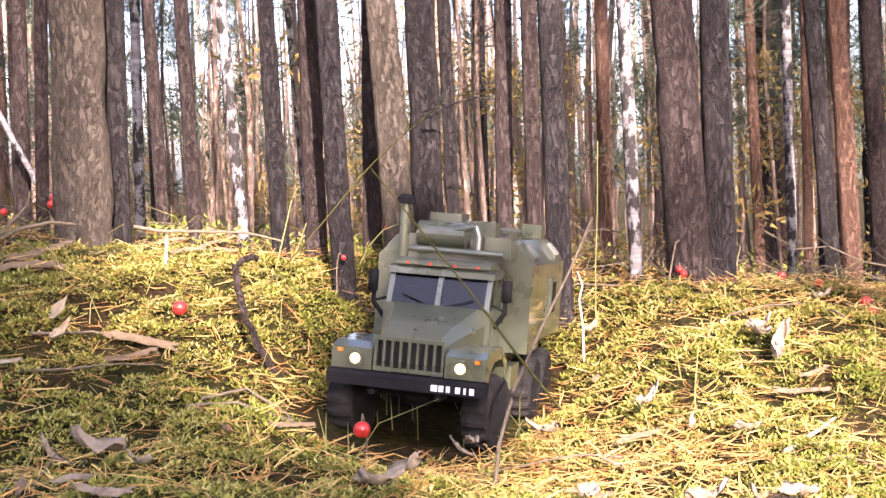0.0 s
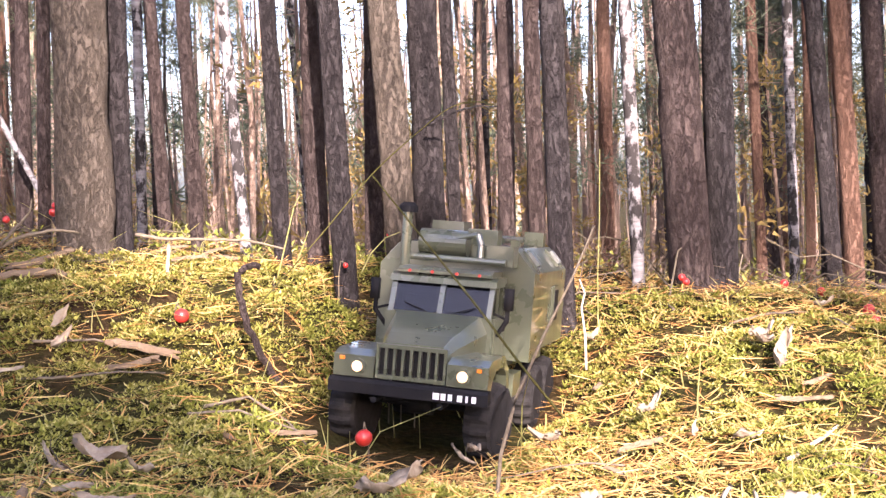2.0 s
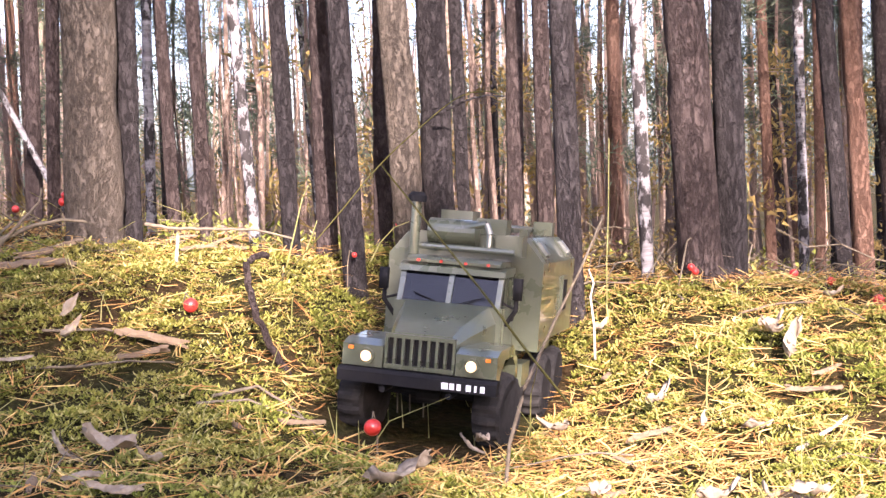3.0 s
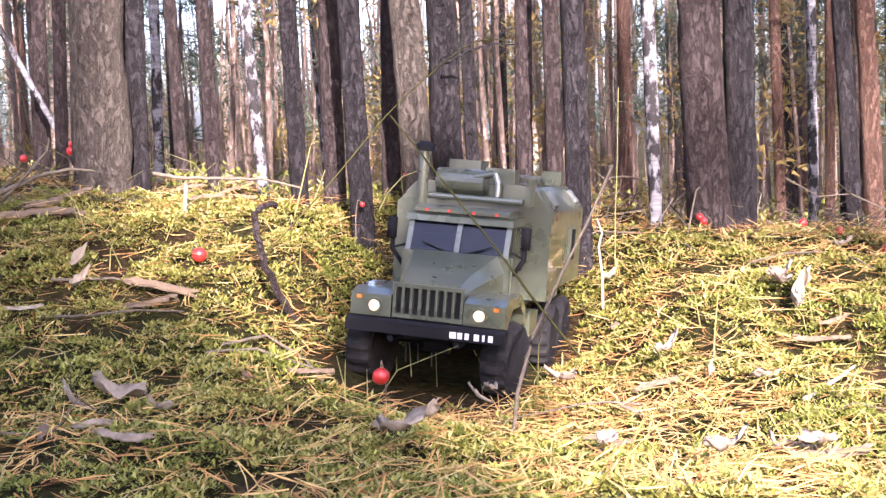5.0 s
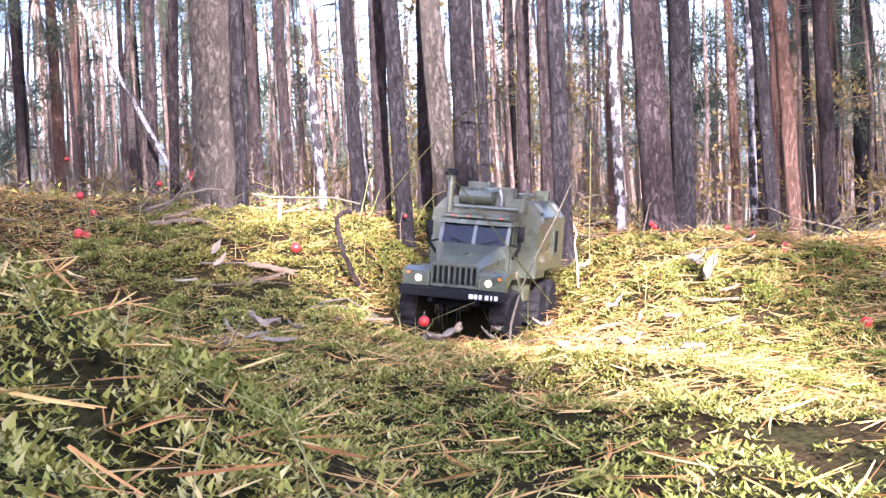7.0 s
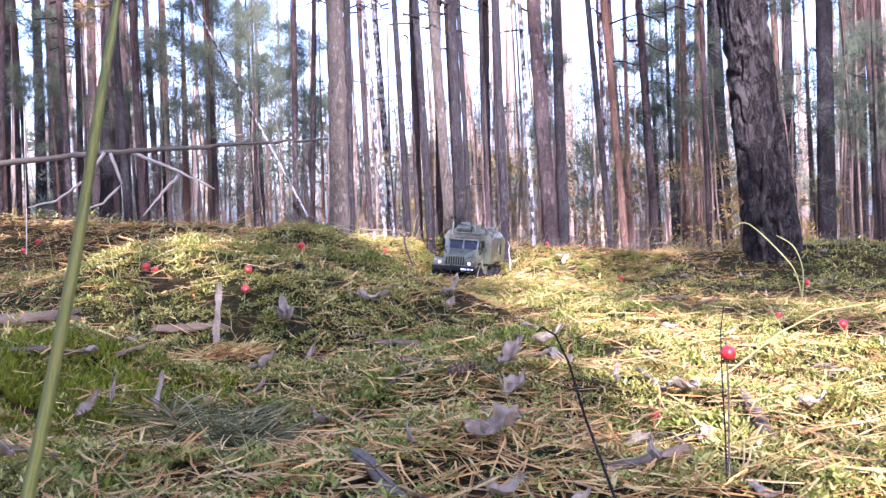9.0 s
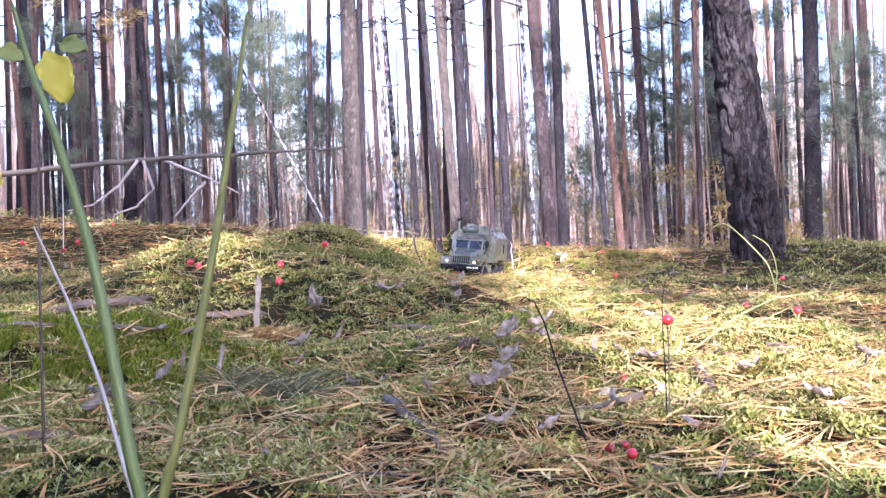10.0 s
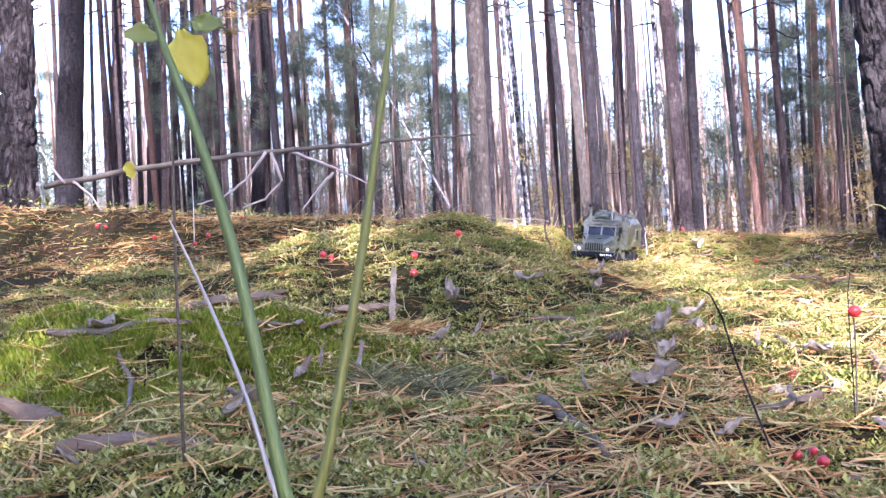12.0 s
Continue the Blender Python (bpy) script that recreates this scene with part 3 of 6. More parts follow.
def mid_foliage():
    """Young pines and brush deeper in, closing the view between the stems."""
    r5 = np.random.default_rng(72)
    for mat, count, label in ((FOLIAGE, 620, "grey-green young pine foliage deep between the stems"), (AUTUMN, 200, "tawny autumn brush deep between the stems")):
        c, rad = [], []
        for i in range(count):
            y = r5.uniform(4.5, 13.0)
            x = r5.uniform(-1, 1) * (0.9 + 0.5 * (y + 1))
            up = r5.uniform(0.0, 0.075) if i % 4 else r5.uniform(0.06, 0.13)
            c.append((x, y, 0.2 + up * y if mat is FOLIAGE else 0.1 + 0.5 * up * y))
            rad.append(y * r5.uniform(0.012, 0.035))
        v, f = tuft_cloud(r5, np.array(c), np.array(rad), 80, 0.09, 0.004)
        tagged(mesh_object("undergrowth", v.tolist(), f.tolist(), mat), label, "undergrowth", kind="stuff")


mid_foliage()

# unseen tall pines added beside the walk; their crowns close overhead to dim the skylight
for x, y, k in [(-3.3, -1.4, 2), (3.2, -1.2, 3), (-3.6, 0.3, 4), (3.4, 0.6, 5), (-4.6, -2.2, 6), (4.6, -2.0, 7)]:
    base = new("pine_tree")
    base.matrix_basis = pose(x, y, float(land(x, y)))
    t = new("trunk", trunk_mesh("trunk", 0.09, 7.5, -0.05 * x / abs(x), 30, 16, 0.1, BARK["brown"], 500 + k, 0.03))
    t.parent = base
    c = new("crown", crown_mesh("pine_crown", 510 + k, 5.6, 8.4, 1.6, 22, 60, 0.22, FOLIAGE, 0.1))
    c.parent = base
    tagged(c, kind="stuff")
    tagged(base, WORDS["brown"], "tree", "forest trees")

# ---- forest floor cover ----
def frame_of(normals, rng_):
    t = np.cross(normals, rng_.normal(size=normals.shape))
    t /= np.linalg.norm(t, axis=1)[:, None] + 1e-9
    return t, np.cross(normals, t)


def spots(rng_, count, x0, x1, y0, y1, keep=None):
    x = rng_.uniform(x0, x1, count)
    y = rng_.uniform(y0, y1, count)
    if keep is not None:
        rim = np.minimum(np.minimum(x - x0, x1 - x), np.minimum(y - y0, y1 - y)) + 0.3 * (soft_noise(x * 4, y * 4, 77) - 0.5)
        k = rng_.random(count) < keep(x, y) * smooth(0.0, 0.3, rim)
        x, y = x[k], y[k]
    return x, y


def mossy(x, y):
    v = soft_noise(x * 2.2, y * 2.2, 21) * 0.6 + soft_noise(x * 6, y * 6, 22) * 0.4
    v = v + 0.16 * np.exp(-((x + 0.4) / 0.42) ** 4 - ((y + 0.25) / 0.75) ** 4) + 0.1 * np.exp(-((x + 0.66) / 0.3) ** 4 - ((y + 1.3) / 0.25) ** 4)
    v = v - 0.13 * smooth(0.45, 0.9, y) * smooth(-0.45, -0.75, x) - 0.1 * smooth(1.32, 1.5, y)
    v = v - 0.07 * smooth(0.35, 0.0, y) * smooth(0.1, 0.4, x) - 0.06 * smooth(0.3, 0.6, y) * smooth(-0.05, 0.25, x + 0.5 * smooth(1.0, 1.5, y))
    return np.clip((v - 0.34) * 6, 0.2, 1)


def off_truck(x, y):
    """Nothing grows through the truck's wheels."""
    u = (x + 0.03) * 0.96 - (y - 1.08) * 0.28
    v = (x + 0.03) * 0.28 + (y - 1.08) * 0.96
    return np.where((np.abs(u) < 0.085) & (v > -0.05) & (v < 0.36), 0.0, 1.0)


def beyond(x, y, far):
    """The coarse cover lies only past the nearer, finer one."""
    return np.where((np.abs(x) < 2.2) & (y > -2.6) & (y < 2.9), 0.0, 1.0) if far else 1.0


def seen_stretch(x, y):
    """The stretch of floor along the way, widening ahead; the finest cover lies there."""
    return np.abs(x + 0.06) < 0.34 + 0.43 * (y + 2.75)


def crest_stretch(x, y):
    return np.abs(x) < 0.16 + 0.42 * y


def side_stretch(x, y):
    """Floor beside those stretches."""
    return ~(((y < 0.4) & seen_stretch(x, y)) | ((y >= 0.4) & (y < 1.65) & crest_stretch(x, y)))


def moss_carpet(name, rng_, count, x0, x1, y0, y1, size, leaflets=3, stretch=None, spread=0.5, slim=0.23):
    """Moss shoots: each a small head of pointed leaflets."""
    def keep(a, b):
        k = mossy(a, b) * off_truck(a, b) * beyond(a, b, size > 0.03) * (1 - 0.5 * np.exp(-((a + 0.53) / 0.21) ** 4 - ((b + 1.59) / 0.13) ** 4))
        k = k * np.clip((soft_noise(a * pitch, b * pitch, 91) - 0.24) * 4.5, 0.06, 1)
        return k * stretch(a, b) if stretch else k
    pitch = 0.26 / size
    x, y = spots(rng_, count, x0, x1, y0, y1, keep)
    n = len(x)
    z = land(x, y) - 0.003 + 2.7 * size * (soft_noise(x * pitch, y * pitch, 91) - 0.35)
    root = np.stack([x, y, z], -1)
    h = size * rng_.uniform(0.7, 1.3, n) * (0.5 + 1.1 * soft_noise(x * 0.55 / size, y * 0.55 / size, 61))
    lean = rng_.normal(0, 0.3, (n, 2))
    turn = rng_.uniform(0, 2 * np.pi, n)
    head = root + np.stack([lean[:, 0], lean[:, 1], np.full(n, 0.55)], -1) * h[:, None]
    verts = [head]
    for k in range(leaflets):
        a = turn + k * 2 * np.pi / leaflets + rng_.normal(0, 0.4, n)
        up = rng_.uniform(0.1, 1.1, n)
        d = np.stack([np.cos(a), np.sin(a), up], -1) * (h * spread * rng_.uniform(0.7, 1.3, n))[:, None]
        s = np.stack([-np.sin(a), np.cos(a), np.zeros(n)], -1) * (h * slim)[:, None]
        verts += [head + d * 0.5 + s, head + d]
    v = np.stack(verts, 1).reshape(-1, 3)
    i = np.arange(n) * (1 + 2 * leaflets)
    faces = np.concatenate([np.stack([i, i + 1 + 2 * k, i + 2 + 2 * k], -1) for k in range(leaflets)])
    ob = mesh_object(name, v.tolist(), faces.tolist(), MOSS)
    return tagged(ob, "springy yellow-green feather moss over the forest floor", "moss", kind="stuff")


def vivid_moss():
    """A cushion of bright upright moss at the foot of the mound."""
    r = np.random.default_rng(35)
    n = 58000
    x = -0.52 + 0.16 * np.clip(r.normal(size=n), -1.8, 1.5)
    y = -1.59 + 0.095 * r.normal(size=n)
    keep = soft_noise(x * 9, y * 9, 51) > 0.1
    x, y = x[keep], y[keep]
    n = len(x)
    root = np.stack([x, y, land(x, y) - 0.002 + 0.018 * (soft_noise(x * 24, y * 24, 92) - 0.3)], -1)
    h = 0.0115 * r.uniform(0.6, 1.4, n) * (0.6 + 0.8 * soft_noise(x * 30, y * 30, 93))
    a = r.uniform(0, 6.28, n)
    d = np.stack([np.cos(a) * 0.55, np.sin(a) * 0.55, np.ones(n)], -1) * h[:, None]
    s = np.stack([-np.sin(a), np.cos(a), np.zeros(n)], -1) * (h * 0.085)[:, None]
    v = np.stack([root - s, root + s, root + d * 0.6 + s * 1.6, root + d * 0.6 - s * 1.6, root + d], 1).reshape(-1, 3)
    i = np.arange(n) * 5
    f = np.stack([i, i + 1, i + 2, i + 3], -1).tolist() + np.stack([i + 3, i + 2, i + 4], -1).tolist()
    ob = mesh_object("bright_moss", v.tolist(), f, VIVID_MOSS)
    return tagged(ob, "cushion of vivid green upright moss", "moss", kind="stuff")


vivid_moss()


def needle_litter(name, rng_, count, x0, x1, y0, y1, length, width, stretch=None):
    x, y = spots(rng_, count, x0, x1, y0, y1, lambda a, b: (1.1 - 0.7 * mossy(a, b)) * (stretch(a, b) if stretch else 1.0) * off_truck(a, b) * beyond(a, b, length > 0.08) * (1 - 0.2 * np.exp(-((a + 0.53) / 0.21) ** 4 - ((b + 1.59) / 0.13) ** 4)))
    x, y = np.repeat(x, 2), np.repeat(y, 2)
    n = len(x)
    a = np.repeat(rng_.uniform(0, 2 * np.pi, n // 2), 2) + rng_.normal(0, 0.11, n)
    ln = length * np.repeat(rng_.uniform(0.55, 1.2, n // 2), 2) * rng_.uniform(0.9, 1.0, n)
    lift = np.repeat(rng_.uniform(-0.003, 0.012, n // 2), 2)
    moss_lift = np.clip(mossy(x, y), 0.3, 1)
    tilt = np.repeat(rng_.normal(0, 0.2, n // 2), 2)
    bow = np.repeat(rng_.normal(0, 0.22, n // 2), 2)
    pts = []
    for f in (0.0, 0.5, 1.0):
        px = x + np.cos(a) * ln * f - np.sin(a) * bow * ln * (f * f - 0.5 * f)
        py = y + np.sin(a) * ln * f + np.cos(a) * bow * ln * (f * f - 0.5 * f)
        pz = land(x, y) + 0.26 * length * moss_lift + lift + tilt * ln * (f - 0.4)
        pts.append(np.stack([px, py, np.maximum(pz, land(px, py) + 0.003)], -1))
    side = np.stack([-np.sin(a), np.cos(a), rng_.normal(0, 0.4, n)], -1) * width
    v = []
    for p, taper in zip(pts, (1.0, 1.0, 0.5)):
        v += [p - side * taper, p + side * taper]
    v = np.stack(v, 1).reshape(-1, 3)
    i = np.arange(n) * 6
    faces = [np.stack([i + o, i + o + 1, i + o + 3, i + o + 2], -1) for o in (0, 2)]
    ob = mesh_object(name, v.tolist(), np.concatenate(faces).tolist(), NEEDLE)
    return tagged(ob, "scattered dry orange-brown pine needles", "pine needles", kind="stuff")


moss_carpet("moss", np.random.default_rng(31), 440000, -1.5, 1.4, -2.5, 0.5, 0.0098, 3, seen_stretch)
moss_carpet("moss", np.random.default_rng(39), 150000, -0.8, 0.65, -2.4, -1.0, 0.0092, 3, seen_stretch)
moss_carpet("moss", np.random.default_rng(32), 400000, -0.9, 0.9, 0.3, 1.75, 0.0066, 3, crest_stretch)
moss_carpet("moss", np.random.default_rng(34), 60000, -1.6, 1.8, 0.3, 2.5, 0.012, 3, side_stretch)
moss_carpet("moss", np.random.default_rng(33), 42000, -2.6, 2.6, -2.8, 3.2, 0.018, 3, side_stretch)
moss_carpet("moss", np.random.default_rng(38), 40000, -6.0, 6.0, -6.5, 7.0, 0.04, 3)
needle_litter("pine_needle_litter", np.random.default_rng(41), 34000, -1.5, 1.4, -2.6, 0.5, 0.05, 0.00072, seen_stretch)
needle_litter("pine_needle_litter", np.random.default_rng(49), 9000, -0.8, 0.6, -2.4, -1.2, 0.052, 0.00078, seen_stretch)
needle_litter("pine_needle_litter", np.random.default_rng(42), 36000, -0.95, 0.95, 0.3, 1.8, 0.03, 0.0004, crest_stretch)
needle_litter("pine_needle_litter", np.random.default_rng(44), 15000, -0.2, 0.95, 0.35, 1.8, 0.032, 0.00042, crest_stretch)
needle_litter("pine_needle_litter", np.random.default_rng(45), 14000, -1.6, 1.8, 0.3, 2.6, 0.036, 0.0005, side_stretch)
needle_litter("pine_needle_litter", np.random.default_rng(43), 12000, -2.6, 2.6, -2.8, 3.2, 0.05, 0.0008, side_stretch)
needle_litter("pine_needle_litter", np.random.default_rng(47), 9000, 0.08, 1.0, -2.2, 0.4, 0.046, 0.0007, seen_stretch)
needle_litter("pine_needle_litter", np.random.default_rng(46), 12000, -2.4, -0.5, -0.6, 2.0, 0.045, 0.001, side_stretch)
needle_litter("pine_needle_litter", np.random.default_rng(48), 14000, -6.0, 6.0, -6.5, 7.0, 0.1, 0.0018)

# ---- toy truck ----
def plain(name, colour, rough=0.5, metal=0.0, var=0.15, scale=90, relief=0.15):
    m, nt, b = material(name, rough, metal)
    n = noise_tex(nt, coords(nt), scale, 5, 0.65)
    dust = noise_tex(nt, coords(nt), 25, 4, 0.6)
    dark = tuple(c * (1 - var) for c in colour)
    pale = tuple(min(1, c * (1 + var)) for c in colour)
    col = ramp(nt, [(0.3, dark), (0.7, pale)], n)
    col = mix(nt, maprange(nt, dust, 0.5, 0.8, 0, 0.03), col, (0.3, 0.25, 0.17))
    nt.links.new(col, b.inputs["Base Color"])
    r = maprange(nt, dust, 0.35, 0.7, rough - 0.04, rough + 0.06)
    nt.links.new(r, b.inputs["Roughness"])
    bump(nt, b, n, relief, 0.0006)
    return m


def glow(name, colour, strength):
    m, nt, b = material(name, 0.2)
    b.inputs["Base Color"].default_value = (*colour, 1)
    b.inputs["Emission Color"].default_value = (*colour, 1)
    b.inputs["Emission Strength"].default_value = strength
    return m


def glass(name, tint):
    m, nt, b = material(name, 0.04)
    b.inputs["Base Color"].default_value = (*tint, 1)
    b.inputs["Transmission Weight"].default_value = 0.9
    b.inputs["IOR"].default_value = 1.4
    return m


OLIVE = plain("olive_plastic", (0.074, 0.084, 0.052), 0.3, var=0.06, scale=160, relief=0.05)
OLIVE.node_tree.nodes["Principled BSDF"].inputs["Coat Weight"].default_value = 0.7
OLIVE.node_tree.nodes["Principled BSDF"].inputs["Coat Roughness"].default_value = 0.05
BLACK = plain("black_plastic", (0.014, 0.014, 0.015), 0.55, relief=0.2)
RUBBER = plain("tyre_rubber", (0.022, 0.021, 0.02), 0.8, var=0.3, relief=0.4)
STEEL = plain("dull_metal", (0.35, 0.34, 0.32), 0.35, 0.9)
PANEL = plain("grey_panel", (0.17, 0.18, 0.155), 0.45, var=0.08)
WHITE = plain("white_paint", (0.78, 0.78, 0.76), 0.5, var=0.04)
GLASS = glass("smoked_glass", (0.035, 0.042, 0.055))
LENS = glow("lit_lens", (1.0, 0.68, 0.3), 0.38)
AMBER = plain("amber_plastic", (0.75, 0.2, 0.02), 0.3, var=0.05)
RED = plain("red_plastic", (0.6, 0.04, 0.02), 0.3, var=0.05)


def part(name, bm, mat, parent, label="", bevel=0.0, round_shade=False):
    if bevel:
        bmesh.ops.bevel(bm, geom=[e for e in bm.edges if e.is_manifold and e.calc_face_angle(0) > 0.5], offset=bevel, segments=2, profile=0.5, affect="EDGES", clamp_overlap=True)
    bmesh.ops.recalc_face_normals(bm, faces=bm.faces)
    me = bpy.data.meshes.new(name)
    bm.to_mesh(me)
    bm.free()
    me.materials.append(mat)
    if round_shade:
        me.polygons.foreach_set("use_smooth", [True] * len(me.polygons))
    ob = new(name, me)
    ob.parent = parent
    if label:
        tagged(ob, label)
    return ob


def hull(bm, lower, upper):
    """A closed solid between two loops of as many points."""
    a = [bm.verts.new(p) for p in lower]
    b = [bm.verts.new(p) for p in upper]
    n = len(a)
    for i in range(n):
        bm.faces.new((a[i], a[(i + 1) % n], b[(i + 1) % n], b[i]))
    bm.faces.new(a[::-1])
    bm.faces.new(b)


def block(bm, u, v, z):
    lo = [(u[0], v[0], z[0]), (u[1], v[0], z[0]), (u[1], v[1], z[0]), (u[0], v[1], z[0])]
    hull(bm, lo, [(a, b, z[1]) for a, b, _ in lo])


def profile_u(bm, poly, u0, u1):
    hull(bm, [(u0, v, z) for v, z in poly], [(u1, v, z) for v, z in poly])


def profile_v(bm, poly, v0, v1):
    hull(bm, [(u, v0, z) for u, z in poly], [(u, v1, z) for u, z in poly])


def rod(bm, a, b, r, segs=12, r2=None):
    a, b = Vector(a), Vector(b)
    d = (b - a).normalized()
    s = d.cross(Vector((0, 0, 1)) if abs(d.z) < 0.9 else Vector((1, 0, 0))).normalized()
    t = d.cross(s)
    r2 = r if r2 is None else r2
    an = [2 * math.pi * k / segs for k in range(segs)]
    hull(bm, [a + s * (r * math.cos(k)) + t * (r * math.sin(k)) for k in an], [b + s * (r2 * math.cos(k)) + t * (r2 * math.sin(k)) for k in an])


def lathe_u(bm, prof, segs, lug=0.0):
    """Turns (u, radius) pairs round the u axis; lug: depth of cross bars on the outer rings."""
    rows = []
    for u, r in prof:
        ring = []
        for k in range(segs):
            a = 2 * math.pi * k / segs
            rr = r
            if lug and r > 0.026:
                rr = r - (lug if (k // 2) % 2 else 0.0)
            ring.append(bm.verts.new((u, rr * math.cos(a), rr * math.sin(a))))
        rows.append(ring)
    for p, q in zip(rows, rows[1:]):
        for k in range(segs):
            bm.faces.new((p[k], p[(k + 1) % segs], q[(k + 1) % segs], q[k]))
    bm.faces.new(rows[0][::-1])
    bm.faces.new(rows[-1])


TRUCK_POSE = pose(-0.0294, 1.0787, -0.006, -3.0, 5.9, -15.0)
truck = new("toy_truck")
truck.matrix_basis = TRUCK_POSE
tagged(truck, "olive green six-wheeled toy army truck on moss, headlights lit", "toy truck")

# cargo box with chamfered roof edges
bm = bmesh.new()
profile_v(bm, [(-0.069, 0.062), (-0.069, 0.143), (-0.051, 0.165), (0.051, 0.165), (0.069, 0.143), (0.069, 0.062)], 0.148, 0.215)
profile_v(bm, [(-0.069, 0.07), (-0.069, 0.143), (-0.051, 0.165), (0.051, 0.165), (0.069, 0.143), (0.069, 0.07)], 0.2151, 0.348)
cargo = part("cargo_box", bm, OLIVE, truck, "olive plastic van body with sloped roof edges", 0.0012)
for side in (-1, 1):
    bm = bmesh.new()
    block(bm, sorted((side * 0.0685, side * 0.0715)), (0.262, 0.288), (0.09, 0.128))
    hatch = part("side_window", bm, OLIVE, cargo, bevel=0.0008)
    bm = bmesh.new()
    block(bm, sorted((side * 0.0712, side * 0.0722)), (0.2655, 0.2845), (0.094, 0.124))
    part("pane", bm, BLACK, hatch, "dark pane")
    for v in (0.18, 0.31):
        bm = bmesh.new()
        lo = [(side * 0.0665, v - 0.01, 0.1462), (side * 0.0665, v + 0.01, 0.1462), (side * 0.0535, v + 0.01, 0.1622), (side * 0.0535, v - 0.01, 0.1622)]
        hull(bm, lo, [(u + side * 0.0016, y, z + 0.0013) for u, y, z in lo])
        vent = part("roof_vent", bm, OLIVE, cargo, bevel=0.0004)
        bm = bmesh.new()
        lo = [(side * 0.0665, v - 0.0065, 0.1495), (side * 0.0665, v + 0.0065, 0.1495), (side * 0.0575, v + 0.0065, 0.1605), (side * 0.0575, v - 0.0065, 0.1605)]
        hull(bm, lo, [(u + side * 0.0022, y, z + 0.0018) for u, y, z in lo])
        part("cover", bm, PANEL, vent, "dull grey square cover")
bm = bmesh.new()
block(bm, (-0.03, 0.03), (0.349, 0.3505), (0.082, 0.15))
part("rear_door", bm, OLIVE, cargo, bevel=0.0005)

broad = Matrix.Translation((0, 0, -0.0015)) @ Matrix.Diagonal((1.13, 1.0, 1.06, 1))
for ob in [cargo] + list(cargo.children_recursive):
    ob.data.transform(broad)

# gear on the roof
bm = bmesh.new()
rod(bm, (-0.032, 0.136, 0.166), (0.012, 0.136, 0.166), 0.0125, 20)
part("tank", bm, OLIVE, truck, bevel=0.001, round_shade=False)
bm = bmesh.new()
block(bm, (-0.03, 0.0), (0.165, 0.2), (0.1652, 0.187))
part("hatch_box", bm, OLIVE, truck, bevel=0.0015)
bm = bmesh.new()
block(bm, (0.004, 0.032), (0.168, 0.19), (0.1652, 0.181))
part("hatch_box", bm, OLIVE, truck, bevel=0.0015)
bm = bmesh.new()
block(bm, (0.032, 0.056), (0.122, 0.146), (0.147, 0.167))
part("equipment_box", bm, OLIVE, truck, bevel=0.001)
bm = bmesh.new()
block(bm, (0.018, 0.034), (0.128, 0.144), (0.15, 0.163))
part("equipment_box", bm, OLIVE, truck, bevel=0.001)
bm = bmesh.new()
block(bm, (0.03, 0.05), (0.325, 0.34), (0.1652, 0.18))
part("equipment_box", bm, OLIVE, truck, bevel=0.001)
for pts in ([(0.0, 0.128, 0.17), (0.022, 0.126, 0.176), (0.026, 0.124, 0.166), (0.026, 0.122, 0.15)], [(-0.045, 0.12, 0.151), (0.05, 0.12, 0.151)], [(0.03, 0.2, 0.171), (0.03, 0.315, 0.171)], [(-0.03, 0.21, 0.171), (-0.03, 0.33, 0.171)], [(-0.03, 0.33, 0.171), (0.03, 0.33, 0.171)]):
    bm = bmesh.new()
    for a, b in zip(pts, pts[1:]):
        rod(bm, a, b, 0.0032, 10)
    part("pipe", bm, OLIVE, truck)
for u in (-0.038, 0.04):
    for v in (0.215, 0.31):
        bm = bmesh.new()
        block(bm, (u - 0.004, u + 0.004), (v, v + 0.01), (0.1652, 0.172))
        part("bracket", bm, OLIVE, truck, bevel=0.0005)
bm = bmesh.new()
rod(bm, (-0.04, 0.112, 0.143), (-0.04, 0.112, 0.194), 0.0045, 14)
snorkel = part("snorkel", bm, OLIVE, truck)
bm = bmesh.new()
rod(bm, (-0.04, 0.112, 0.193), (-0.04, 0.112, 0.199), 0.0085, 16)
rod(bm, (-0.04, 0.112, 0.199), (-0.04, 0.112, 0.2025), 0.0085, 16, 0.005)
part("cap", bm, BLACK, snorkel, "black mushroom cap")

for ob in truck.children:
    if ob.name.split(".")[0] in ("tank", "hatch_box", "equipment_box", "pipe", "bracket", "snorkel"):
        for piece in [ob] + list(ob.children):
            piece.data.transform(Matrix.Translation((0, 0, 0.0085)) @ Matrix.Diagonal((1.08, 1.0, 1.0, 1)))

# cab
bm = bmesh.new()
profile_u(bm, [(0.088, 0.056), (0.088, 0.108), (0.146, 0.108), (0.146, 0.056)], -0.052, 0.052)
for u0, u1 in ((-0.05, -0.045), (-0.0025, 0.0025), (0.045, 0.05)):
    profile_u(bm, [(0.0885, 0.1075), (0.093, 0.1075), (0.105, 0.138), (0.1005, 0.138)], u0, u1)
for u0, u1 in ((-0.05, -0.045), (0.045, 0.05)):
    block(bm, (u0, u1), (0.138, 0.146), (0.1075, 0.138))
    block(bm, (u0, u1), (0.118, 0.121), (0.1075, 0.138))
block(bm, (-0.05, 0.05), (0.143, 0.1465), (0.1075, 0.138))
profile_u(bm, [(0.0965, 0.136), (0.097, 0.1415), (0.106, 0.1445), (0.146, 0.1445), (0.147, 0.136)], -0.0515, 0.0515)
cab = part("cab", bm, OLIVE, truck, bevel=0.0008)
